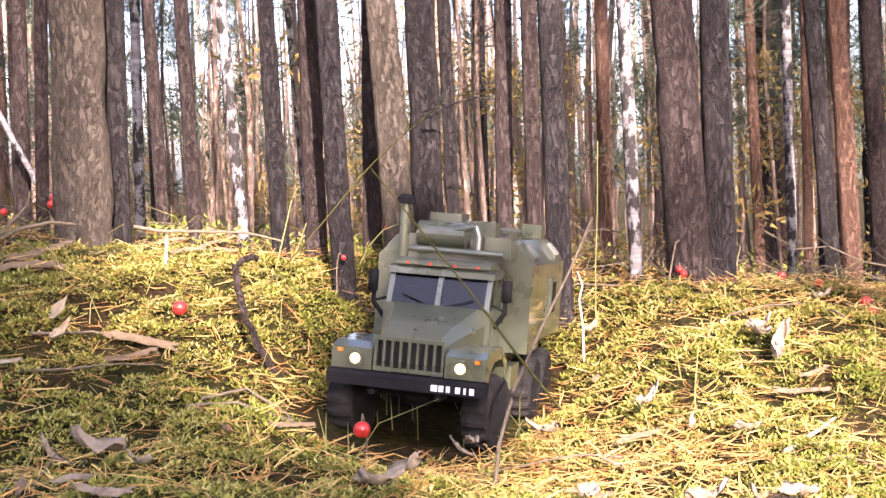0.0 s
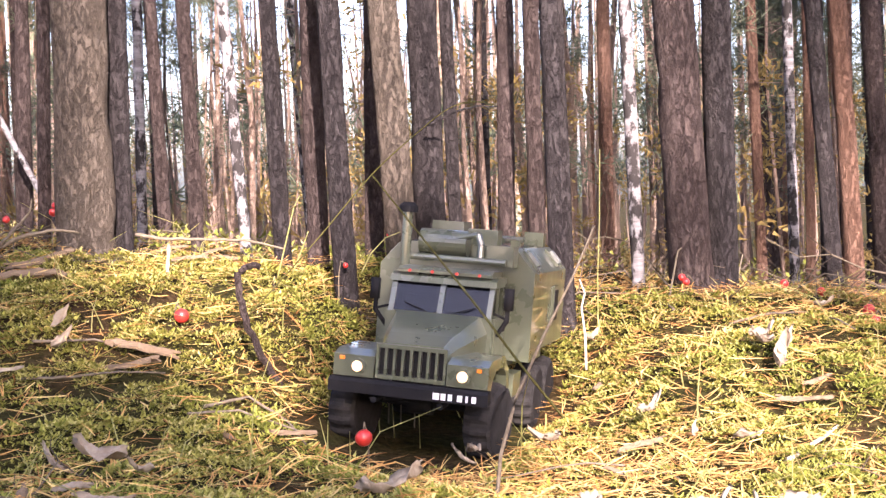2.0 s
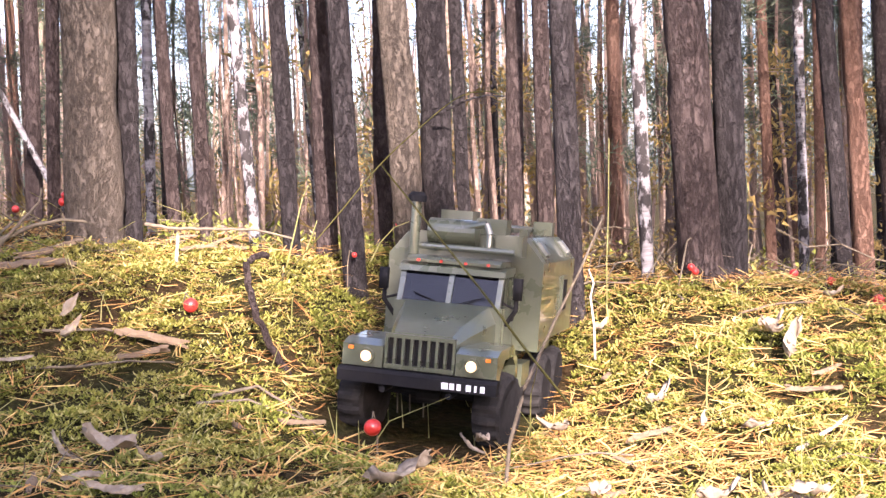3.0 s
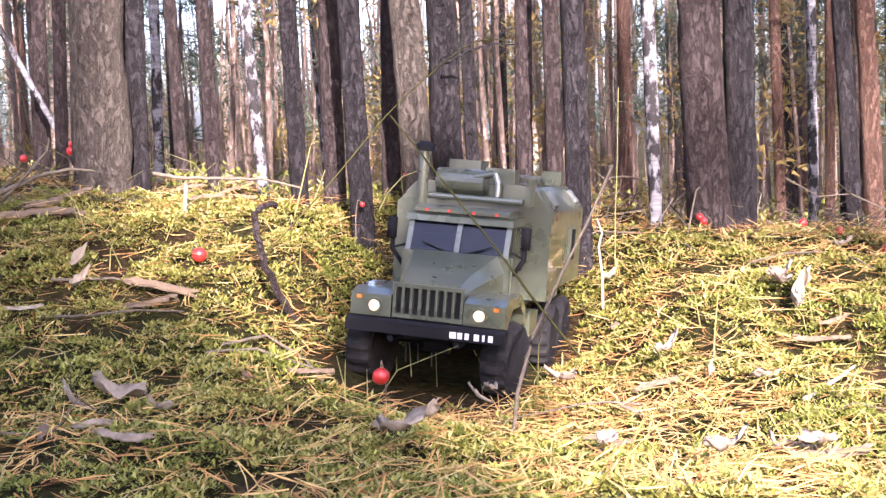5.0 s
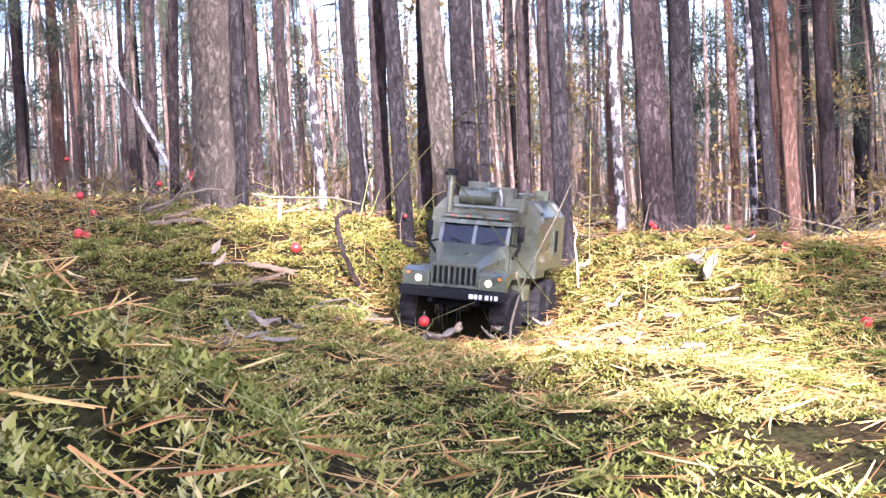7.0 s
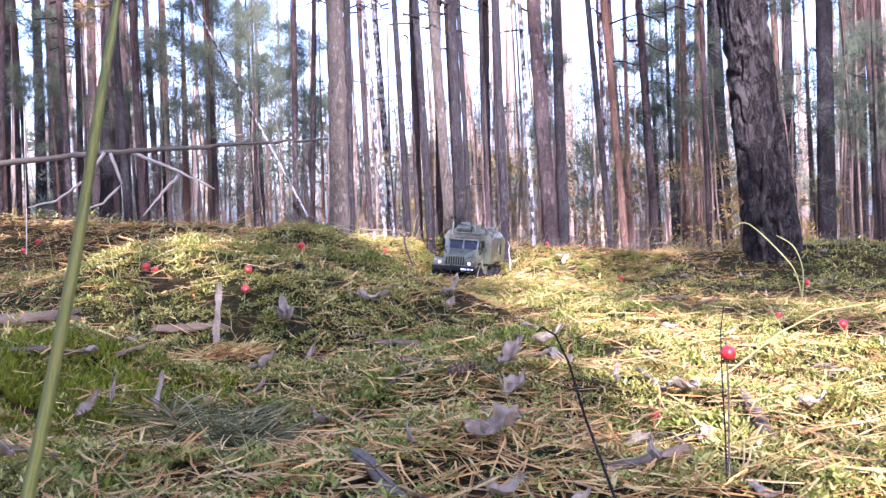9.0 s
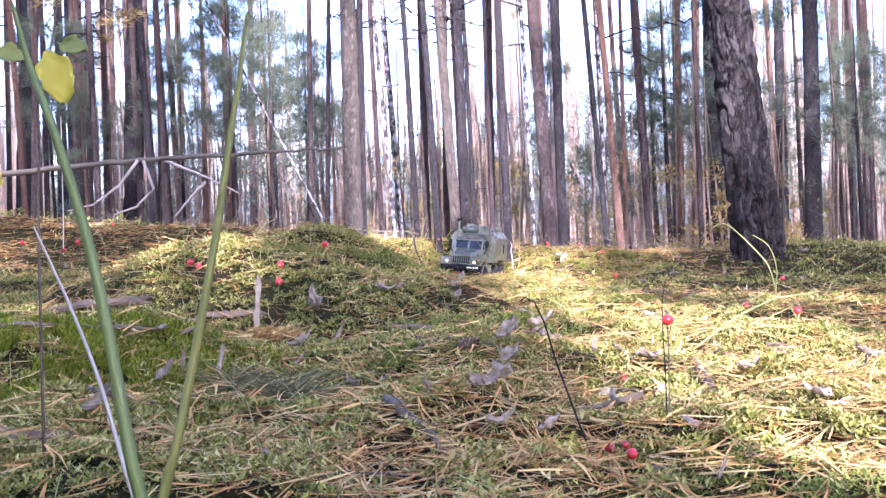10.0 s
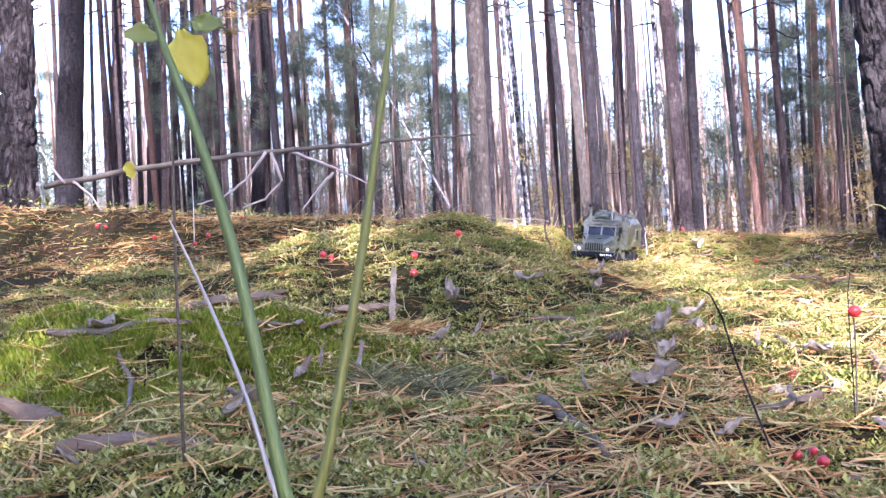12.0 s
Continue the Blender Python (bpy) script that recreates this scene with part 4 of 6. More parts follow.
for side in (-1, 1):
    bm = bmesh.new()
    lo = [(side * 0.003, 0.0902, 0.109), (side * 0.045, 0.0902, 0.109), (side * 0.045, 0.1015, 0.1365), (side * 0.003, 0.1015, 0.1365)]
    hull(bm, lo, [(u, v + 0.0012, z) for u, v, z in lo])
    part("windscreen", bm, GLASS, cab, "dark reflecting windscreen pane")
    bm = bmesh.new()
    lo = [(side * 0.048, 0.096, 0.109), (side * 0.048, 0.117, 0.109), (side * 0.048, 0.117, 0.136), (side * 0.048, 0.106, 0.136)]
    hull(bm, lo, [(u - side * 0.001, v, z) for u, v, z in lo])
    part("side_window", bm, GLASS, cab)
    bm = bmesh.new()
    rod(bm, (side * 0.012, 0.0885, 0.1095), (side * 0.034, 0.0905, 0.1165), 0.0006, 6)
    part("wiper", bm, BLACK, cab, "black wiper")
    bm = bmesh.new()
    block(bm, sorted((side * 0.052, side * 0.0535)), (0.096, 0.137), (0.06, 0.107))
    door = part("cab_door", bm, OLIVE, cab, bevel=0.0006)
    bm = bmesh.new()
    block(bm, sorted((side * 0.0535, side * 0.055)), (0.126, 0.134), (0.094, 0.0965))
    part("handle", bm, BLACK, door, "black handle")
    bm = bmesh.new()
    rod(bm, (side * 0.051, 0.1, 0.112), (side * 0.064, 0.094, 0.108), 0.0012, 8)
    rod(bm, (side * 0.064, 0.094, 0.106), (side * 0.064, 0.094, 0.133), 0.0022, 10)
    rod(bm, (side * 0.064, 0.094, 0.107), (side * 0.054, 0.1, 0.092), 0.0022, 10)
    mirror = part("mirror", bm, BLACK, truck, "black wing mirror on an arm")
    bm = bmesh.new()
    block(bm, (side * 0.065 - 0.004, side * 0.065 + 0.004), (0.09, 0.0965), (0.117, 0.137))
    part("mirror_head", bm, BLACK, mirror, bevel=0.003, round_shade=True)
    bm = bmesh.new()
    block(bm, (side * 0.026 - 0.016, side * 0.026 + 0.016), (0.122, 0.136), (0.075, 0.122))
    part("seat", bm, BLACK, cab, "dark seat", bevel=0.003)
bm = bmesh.new()
profile_u(bm, [(0.1, 0.1447), (0.1, 0.1475), (0.106, 0.15), (0.146, 0.15), (0.146, 0.1447)], -0.046, 0.046)
rack = part("roof_rack", bm, OLIVE, truck, bevel=0.0006)
for u in (-0.034, -0.012, 0.012, 0.034):
    bm = bmesh.new()
    rod(bm, (u, 0.0985, 0.1465), (u, 0.1015, 0.1465), 0.0016, 8)
    part("marker_lamp", bm, RED, rack, "small red marker lamp")

# bonnet, grille, fenders, lamps
bm = bmesh.new()


def section(v, w, wt, z0, z1, zt):
    return [(-w, v, z0), (w, v, z0), (w, v, z1), (wt, v, zt), (-wt, v, zt), (-w, v, z1)]


secs = [section(0.008, 0.031, 0.0265, 0.056, 0.079, 0.086), section(0.03, 0.035, 0.029, 0.058, 0.084, 0.0935), section(0.088, 0.0475, 0.04, 0.06, 0.094, 0.109)]
rings = [[bm.verts.new(p) for p in s] for s in secs]
for p, q in zip(rings, rings[1:]):
    for k in range(6):
        bm.faces.new((p[k], p[(k + 1) % 6], q[(k + 1) % 6], q[k]))
bm.faces.new(rings[0][::-1])
bm.faces.new(rings[-1])
part("bonnet", bm, OLIVE, truck, bevel=0.0015)
bm = bmesh.new()
block(bm, (-0.0295, 0.0295), (0.005, 0.0078), (0.056, 0.0835))
grille = part("grille", bm, BLACK, truck, "olive radiator grille with upright slats", 0.0003)
for z0, z1 in ((0.0545, 0.058), (0.0815, 0.085)):
    bm = bmesh.new()
    block(bm, (-0.0318, 0.0318), (0.001, 0.007), (z0, z1))
    part("grille_rail", bm, OLIVE, grille, bevel=0.0006)
slat_bm = bmesh.new()
block(slat_bm, (-0.0013, 0.0013), (0.0015, 0.006), (0.058, 0.0815))
slat = part("slat", slat_bm, OLIVE, grille)
for k in range(9):
    ob = slat if k == 0 else new("slat", slat.data)
    ob.parent = grille
    ob.matrix_basis = pose(-0.0306 + k * 0.00765, 0, 0)
FENDER = [(0.0, 0.054), (0.0, 0.073), (0.014, 0.0775), (0.066, 0.0785), (0.09, 0.064), (0.096, 0.045), (0.088, 0.043), (0.082, 0.058), (0.066, 0.068), (0.034, 0.068), (0.017, 0.058), (0.014, 0.052)]
for side in (-1, 1):
    bm = bmesh.new()
    profile_u(bm, FENDER, *sorted((side * 0.033, side * 0.07)))
    fender = part("fender", bm, OLIVE, truck, bevel=0.0012)
    bm = bmesh.new()
    rod(bm, (side * 0.0475, 0.001, 0.0635), (side * 0.0475, -0.003, 0.0635), 0.0072, 20)
    lamp = part("headlight", bm, OLIVE, truck)
    bm = bmesh.new()
    rod(bm, (side * 0.0475, -0.0028, 0.0635), (side * 0.0475, -0.0048, 0.0635), 0.005, 20, 0.0038)
    part("lens", bm, LENS, lamp, "round lit warm white lens")
    bm = bmesh.new()
    block(bm, (side * 0.062 - 0.0022, side * 0.062 + 0.0022), (-0.002, 0.001), (0.0685, 0.0715))
    part("indicator", bm, AMBER, truck, "small amber indicator", 0.0006)
bm = bmesh.new()
profile_u(bm, [(-0.006, 0.0405), (-0.006, 0.05), (-0.003, 0.053), (0.006, 0.053), (0.006, 0.0405)], -0.072, 0.072)
bumper = part("bumper", bm, BLACK, truck, "black front bumper", 0.001)
for k, w in enumerate((0.0058, 0.0042, 0.0036, 0.0044, 0.002, 0.004)):
    bm = bmesh.new()
    u = 0.0265 + k * 0.0062 + (0.0024 if k > 2 else 0)
    block(bm, (u - w / 2, u + w / 2), (-0.0066, -0.0059), (0.0425, 0.048))
    part("lettering", bm, WHITE, bumper, "white bar")
for u in (-0.03, 0.03):
    bm = bmesh.new()
    rod(bm, (u, -0.0045, 0.036), (u, 0.02, 0.036), 0.0028, 10)
    part("tow_hook", bm, BLACK, bumper, "black tow hook")

# chassis
for u in (-0.024, 0.024):
    bm = bmesh.new()
    block(bm, (u - 0.004, u + 0.004), (0.006, 0.335), (0.04, 0.054))
    part("frame_rail", bm, OLIVE, truck, bevel=0.0008)
bm = bmesh.new()
block(bm, (-0.028, 0.028), (0.02, 0.1), (0.036, 0.058))
part("gearbox", bm, BLACK, truck, "black gearbox", 0.003)
for side in (-1, 1):
    bm = bmesh.new()
    block(bm, sorted((side * 0.045, side * 0.071)), (0.112, 0.15), (0.034, 0.056))
    part("fuel_tank", bm, OLIVE, truck, bevel=0.002)
    bm = bmesh.new()
    block(bm, sorted((side * 0.03, side * 0.068)), (0.196, 0.33), (0.068, 0.0735))
    part("mudguard", bm, BLACK, truck, bevel=0.001)
    bm = bmesh.new()
    block(bm, sorted((side * 0.05, side * 0.066)), (0.092, 0.112), (0.04, 0.044))
    part("step", bm, OLIVE, truck, bevel=0.0006)
TYRE = [(-0.0115, 0.018), (-0.0125, 0.0255), (-0.0105, 0.0295), (-0.004, 0.0312), (0.004, 0.0312), (0.0105, 0.0295), (0.0125, 0.0255), (0.0115, 0.018)]
RIM = [(-0.0098, 0.0185), (-0.006, 0.0165), (-0.0045, 0.007), (-0.009, 0.006), (-0.011, 0.004), (0.011, 0.004), (0.009, 0.006), (0.0045, 0.007), (0.006, 0.0165), (0.0098, 0.0185)]
bm = bmesh.new()
lathe_u(bm, TYRE, 64, 0.0016)
wheel = part("wheel", bm, RUBBER, truck, "chunky black rubber tyre")
bm = bmesh.new()
lathe_u(bm, RIM, 24)
rim = part("rim", bm, BLACK, wheel, "dark plastic rim", round_shade=False)
first = True
for v in (0.05, 0.235, 0.308):
    bm = bmesh.new()
    rod(bm, (-0.05, v, 0.03), (0.05, v, 0.03), 0.0045, 10)
    rod(bm, (-0.011, v, 0.03), (0.011, v, 0.03), 0.011, 14)
    part("axle", bm, BLACK, truck, "black axle")
    for u in (-0.0625, 0.0625):
        w, r = (wheel, rim) if first else (new("wheel", wheel.data), new("rim", rim.data))
        first = False
        w.parent, r.parent = truck, w
        turn = -9 if v == 0.05 else 0
        w.matrix_basis = pose(u, v, 0.02, 0, 0, turn) @ pose(0, 0, 0, v * 700 + u * 300) @ Matrix.Diagonal((1.05, 1.12, 1.12, 1))
        tagged(w, "chunky black rubber tyre")
bm = bmesh.new()
rod(bm, (0, 0.06, 0.034), (0, 0.3, 0.034), 0.0035, 10)
part("drive_shaft", bm, STEEL, truck, "metal drive shaft")

# ---- loose things on the forest floor ----
LEAVES = [
    (0.02, -1.84, 0.046, 'tilted', 10),
    (0.051, -1.532, 0.04, 'tilted', 60),
    (0.062, -1.140, 0.046, 'up', 20),
    (0.223, -1.666, 0.024, 'tilted', 80),
    (0.331, -1.640, 0.031, 'curl', 20),
    (0.357, -1.836, 0.032, 'broad', 140),
    (0.155, -1.699, 0.026, 'tilted', 30),
    (-0.217, -1.112, 0.064, 'strip', 80),
    (-0.273, -0.932, 0.075, 'curl', 100),
    (-0.364, -0.990, 0.091, 'flake_up', 95),
    (-0.326, -1.522, 0.050, 'flake_up', 80),
    (-0.378, -1.519, 0.047, 'strip', 100),
    (-0.367, -1.934, 0.039, 'up', 60),
    (-0.394, -1.555, 0.039, 'up', 70),
    (-0.148, -0.798, 0.050, 'broad', 0),
    (-0.020, -0.520, 0.045, 'curl', 40),
    (0.118, -1.075, 0.044, 'curl', 10),
    (-0.247, -1.357, 0.037, 'strip', 60),
    (-0.155, -1.532, 0.033, 'curl', 130),
    (-0.048, -1.857, 0.029, 'strip', 110),
    (0.026, -1.965, 0.028, 'broad', 20),
    (0.064, -2.072, 0.025, 'curl', 30),
    (0.143, -1.871, 0.031, 'curl', 100),
    (-0.025, -0.633, 0.043, 'curl', 70),
    (-0.115, -1.515, 0.030, 'strip', 30),
    (0.161, -1.482, 0.028, 'up', 90),
]
LEAVES_FRONT = [
    (-0.032, 0.817, 0.045, 'broad', 20),
    (-0.206, 0.76, 0.042, 'slip', 160),
    (-0.232, 0.785, 0.034, 'slip', 150),
    (0.230, 0.865, 0.032, 'flake', 40),
    (0.245, 0.861, 0.035, 'flake', 170),
    (0.335, 1.194, 0.038, 'up', 60),
    (0.318, 1.203, 0.033, 'curl', 30),
    (-0.274, 1.166, 0.063, 'flake', 5),
    (-0.353, 1.176, 0.032, 'up', 80),
    (-0.447, 1.434, 0.071, 'flake', 25),
    (-0.296, 1.410, 0.029, 'flake_up', 95),
    (-0.021, 1.275, 0.032, 'curl', 20),
    (0.211, 1.024, 0.018, 'up', 80),
    (0.190, 1.093, 0.030, 'curl', 30),
    (0.349, 1.132, 0.031, 'flake', 20),
    (0.244, 0.968, 0.024, 'broad', 0),
    (0.102, 0.869, 0.024, 'flake', 10),
    (0.094, 1.081, 0.029, 'curl', 150),
    (-0.124, 1.041, 0.042, 'flake', 170),
    (0.045, 1.321, 0.030, 'strip', 40),
    (0.178, 1.404, 0.025, 'curl', 50),
    (0.244, 0.833, 0.030, 'broad', 20),
    (-0.286, 0.919, 0.037, 'strip', 150),
    (-0.341, 1.142, 0.028, 'up', 60),
    (-0.281, 1.129, 0.056, 'flake', 10),
    (-0.376, 1.088, 0.029, 'slip', 30),
    (0.163, 0.746, 0.030, 'curl', 20),
    (0.219, 0.841, 0.023, 'up', 140),
    (0.255, 0.845, 0.057, 'flake', 5),
    (0.100, 0.817, 0.022, 'broad', 70),
    (0.325, 1.177, 0.048, 'up', 75),
    (0.316, 1.194, 0.038, 'curl', 110),
    (0.171, 1.035, 0.042, 'flake', 25),
    (0.330, 1.107, 0.045, 'flake', 170),
    (-0.289, 1.377, 0.034, 'flake_up', 95),
    (-0.443, 1.368, 0.093, 'flake', 18),
    (0.019, 1.025, 0.028, 'strip', 150),
]
FLAKES = [
    (-0.542, -1.343, 0.143, 'flake', 5),
    (0.250, -1.065, 0.053, 'flake', 150),
    (0.124, -1.836, 0.069, 'flake', 20),
    (-0.413, -0.966, 0.102, 'flake', 15),
    (0.502, -0.237, 0.062, 'flake', 150),
    (-0.096, -1.010, 0.072, 'flake', 170),
    (0.446, -0.886, 0.057, 'flake', 30),
    (-0.158, -1.139, 0.077, 'flake', 5),
    (-0.412, -1.815, 0.087, 'flake', 170),
    (-0.384, -1.410, 0.044, 'flake', 60),
    (0.508, -1.174, 0.058, 'flake', 10),
    (0.479, -1.498, 0.055, 'flake', 170),
    (-0.046, -1.249, 0.072, 'flake', 160),
    (0.459, -0.078, 0.079, 'flake', 20),
]
STICK_A = [(-0.73, -1.517), (-0.63, -1.57), (-0.586, -1.54), (-0.505, -1.492), (-0.42, -1.446)]
STICK_FORK = [(-0.632, -1.568), (-0.557, -1.693), (-0.5, -1.86), (-0.455, -2.02)]
STICK_B = [(0.292, -1.396, 0.007), (0.297, -1.493, 0.007), (0.280, -1.690, 0.009)]
TWIG_A = [(-0.358, 1.076), (-0.314, 1.080), (-0.280, 1.105), (-0.243, 1.121)]
TWIG_B = [(0.317, 1.332), (0.360, 1.346), (0.418, 1.398), (0.421, 1.290), (0.430, 1.265)]
TWIG_C = [(-0.207, 1.030), (-0.170, 1.066), (-0.125, 1.054), (-0.106, 1.053)]
STICK_C = [(-0.087, -1.869, 0.012), (-0.055, -1.956, 0.012), (-0.027, -2.036, 0.012)]
STICK_D = [(0.192, -1.275, 0.008), (0.204, -1.382, 0.009), (0.216, -1.486, 0.008)]
STICK_E = [(-0.064, -1.173, 0.014), (-0.021, -1.317, 0.012), (0.029, -1.449, 0.012)]
STICK_F = [(-0.367, 1.141, 0.053), (-0.318, 1.169, 0.053), (-0.259, 1.163, 0.045)]
STICK_G = [(0.379, 1.558, 0.045), (0.452, 1.591, 0.043), (0.496, 1.570, 0.036), (0.513, 1.494, 0.028)]
STICK_H = [(0.269, 0.954, -0.005), (0.315, 1.019, -0.004), (0.365, 1.097, -0.003), (0.430, 1.216, 0.004)]
STICK_I = [(-0.198, 1.055, 0.030), (-0.166, 1.099, 0.028), (-0.128, 1.071, 0.022), (-0.109, 1.022, 0.017)]
CREST_BRANCH = [(-0.352, 1.500, 0.171), (-0.321, 1.500, 0.165), (-0.267, 1.500, 0.162), (-0.218, 1.490, 0.159), (-0.174, 1.480, 0.148)]
DARK_TWIG = [(-0.125, 1.168, 0.013), (-0.141, 1.168, 0.023), (-0.158, 1.168, 0.056), (-0.172, 1.158, 0.092), (-0.179, 1.158, 0.122), (-0.180, 1.153, 0.143), (-0.168, 1.158, 0.150), (-0.161, 1.168, 0.148)]
LEANING_BLADE = [(-0.257, 1.253, 0.042), (-0.193, 1.233, 0.087), (-0.114, 1.203, 0.164), (-0.055, 1.173, 0.227), (-0.011, 1.153, 0.264), (0.021, 1.153, 0.287), (0.045, 1.173, 0.294), (0.067, 1.193, 0.291)]
PALE_STALK = [(0.192, 1.455, 0.030), (0.194, 1.455, 0.106), (0.198, 1.455, 0.172), (0.201, 1.455, 0.251)]
CREST_TWIG_A = [(-0.455, 1.200, 0.160), (-0.421, 1.200, 0.172), (-0.390, 1.210, 0.184), (-0.366, 1.220, 0.188), (-0.345, 1.230, 0.184)]
CREST_TWIG_B = [(-0.427, 1.200, 0.161), (-0.403, 1.200, 0.185), (-0.386, 1.210, 0.204), (-0.382, 1.210, 0.219)]
TRUNK_TWIG = [(0.003, 1.520, 0.289), (0.037, 1.500, 0.304), (0.063, 1.490, 0.308), (0.084, 1.480, 0.306)]
STALK_A = [(-0.168, 1.360, 0.122), (-0.157, 1.360, 0.161), (-0.147, 1.360, 0.198), (-0.140, 1.360, 0.211)]
STALK_B = [(-0.079, 1.400, 0.121), (-0.067, 1.400, 0.143), (-0.050, 1.400, 0.160), (-0.033, 1.400, 0.166)]
STALK_C = [(-0.156, 1.400, 0.124), (-0.146, 1.400, 0.146), (-0.136, 1.400, 0.171)]
PALE_CURL = [(0.161, 1.324, 0.014), (0.161, 1.324, 0.051), (0.158, 1.324, 0.081), (0.162, 1.324, 0.096), (0.157, 1.324, 0.111)]
BERRY_STEM_A = [(0.041, 0.895, -0.010), (0.045, 0.895, 0.022), (0.058, 0.905, 0.061), (0.082, 0.925, 0.104), (0.106, 0.945, 0.143), (0.127, 0.965, 0.182)]
SLIM_STALK = [(0.226, 1.076, -0.010), (0.227, 1.076, 0.025), (0.231, 1.076, 0.064)]
CROSS_STALK = [(0.095, 0.930, 0.040), (0.060, 0.900, 0.089), (0.036, 0.880, 0.125), (0.006, 0.870, 0.167), (-0.038, 0.860, 0.227)]
DARK_STEM = [(0.104, -2.053, -0.003), (0.090, -2.053, 0.039), (0.074, -2.053, 0.088), (0.065, -2.053, 0.123), (0.057, -2.053, 0.141), (0.049, -2.053, 0.146), (0.045, -2.053, 0.143)]
BERRY_STEM_B = [(0.189, -1.920, -0.004), (0.189, -1.920, 0.045), (0.188, -1.920, 0.095), (0.188, -1.920, 0.125), (0.191, -1.920, 0.144)]
DRY_STALK = [(0.344, -1.190, -0.008), (0.427, -1.140, 0.038), (0.500, -1.090, 0.061), (0.588, -1.040, 0.065)]
GRASS_A = [(0.780, 0.039, -0.019), (0.768, 0.039, 0.037), (0.745, 0.039, 0.079), (0.663, 0.039, 0.162), (0.621, 0.039, 0.155)]
GRASS_B = [(0.777, 0.039, -0.019), (0.782, 0.039, 0.050), (0.763, 0.039, 0.106), (0.723, 0.039, 0.135)]
GRASS_C = [(-1.383, 1.125, 0.141), (-1.377, 1.125, 0.273), (-1.373, 1.125, 0.423), (-1.368, 1.125, 0.609)]
BLADE_YELLOW = [(-0.211, -2.292, 0.050), (-0.204, -2.292, 0.072), (-0.187, -2.282, 0.149), (-0.174, -2.272, 0.215), (-0.163, -2.262, 0.282), (-0.156, -2.252, 0.327), (-0.150, -2.242, 0.373)]
BLADE_GREEN = [(-0.204, -2.392, 0.061), (-0.208, -2.392, 0.080), (-0.221, -2.382, 0.156), (-0.235, -2.372, 0.219), (-0.255, -2.362, 0.284), (-0.271, -2.352, 0.325), (-0.281, -2.352, 0.368)]
DRY_BLADE = [(-0.225, -2.332, 0.048), (-0.230, -2.332, 0.067), (-0.249, -2.312, 0.119), (-0.273, -2.292, 0.170), (-0.302, -2.272, 0.225)]
YELLOW_LEAF_AT = (-0.303, -2.202, 0.336)
GREEN_LEAF_A_AT = (-0.291, -2.192, 0.360)
GREEN_LEAF_B_AT = (-0.340, -2.192, 0.356)
SMALL_LEAF_AT = (-0.389, -2.102, 0.266)
FALLEN_BRANCH = [(-2.226, 1.848, 0.408), (-1.736, 1.448, 0.430), (-1.199, 0.948, 0.431), (-0.924, 0.748, 0.427), (-0.675, 0.548, 0.420), (-0.512, 0.448, 0.419), (-0.331, 0.398, 0.418)]
SIDE_A = [(-1.027, 0.798, 0.429), (-1.087, 0.798, 0.353), (-1.173, 0.798, 0.296), (-1.257, 0.798, 0.279)]
SIDE_B = [(-1.009, 0.798, 0.428), (-0.979, 0.798, 0.337), (-1.037, 0.798, 0.284), (-1.111, 0.798, 0.260)]
SIDE_C = [(-0.945, 0.798, 0.427), (-0.831, 0.798, 0.377), (-0.710, 0.798, 0.311)]
SIDE_D = [(-0.815, 0.798, 0.353), (-0.873, 0.798, 0.295), (-0.921, 0.798, 0.241)]
SIDE_E = [(-2.020, 1.648, 0.411), (-1.955, 1.648, 0.356), (-1.904, 1.648, 0.275)]
SIDE_F = [(-2.077, 1.698, 0.408), (-2.130, 1.698, 0.479), (-2.171, 1.698, 0.555)]
BERRIES_MOUND = [
    (0.193, -1.920, 0.109, 0.0059),
    (0.120, -2.030, 0.007, 0.0049),
    (0.136, -2.014, 0.006, 0.0041),
    (0.137, -2.051, 0.005, 0.0052),
    (-0.361, -0.733, 0.136, 0.0072),
    (-0.353, -0.811, 0.107, 0.0070),
    (0.592, -0.881, 0.020, 0.0075),
    (0.559, -0.612, 0.010, 0.0075),
    (-1.097, 2.886, 0.254, 0.0075),
    (-0.540, -0.707, 0.134, 0.0073),
    (-0.522, -0.720, 0.130, 0.0062),
    (-1.427, 0.856, 0.184, 0.0075),
    (-0.307, -0.437, 0.166, 0.0070),
    (-1.321, 1.528, 0.218, 0.0075),
    (0.190, -1.576, 0.002, 0.0071),
    (0.486, 0.991, -0.010, 0.0075),
]
BERRIES_TRUCK = [
    (0.858, 0.282, 0.006, 0.0075),
    (-1.240, 0.688, 0.157, 0.0075),
    (-1.200, 0.700, 0.180, 0.0075),
    (-1.778, 1.257, 0.232, 0.0075),
    (-1.751, 1.268, 0.226, 0.0075),
    (-0.061, 1.018, 0.013, 0.0074),
    (-0.059, 1.232, 0.014, 0.0050),
    (-0.048, 1.232, 0.013, 0.0050),
    (-0.039, 1.239, 0.014, 0.0050),
    (-0.033, 1.225, 0.010, 0.0044),
    (-0.247, 1.226, 0.056, 0.0075),
    (0.455, 1.453, 0.075, 0.0052),
    (-0.456, 1.524, 0.201, 0.0055),
    (-0.453, 1.524, 0.209, 0.0048),
    (-0.502, 1.489, 0.195, 0.0047),
]
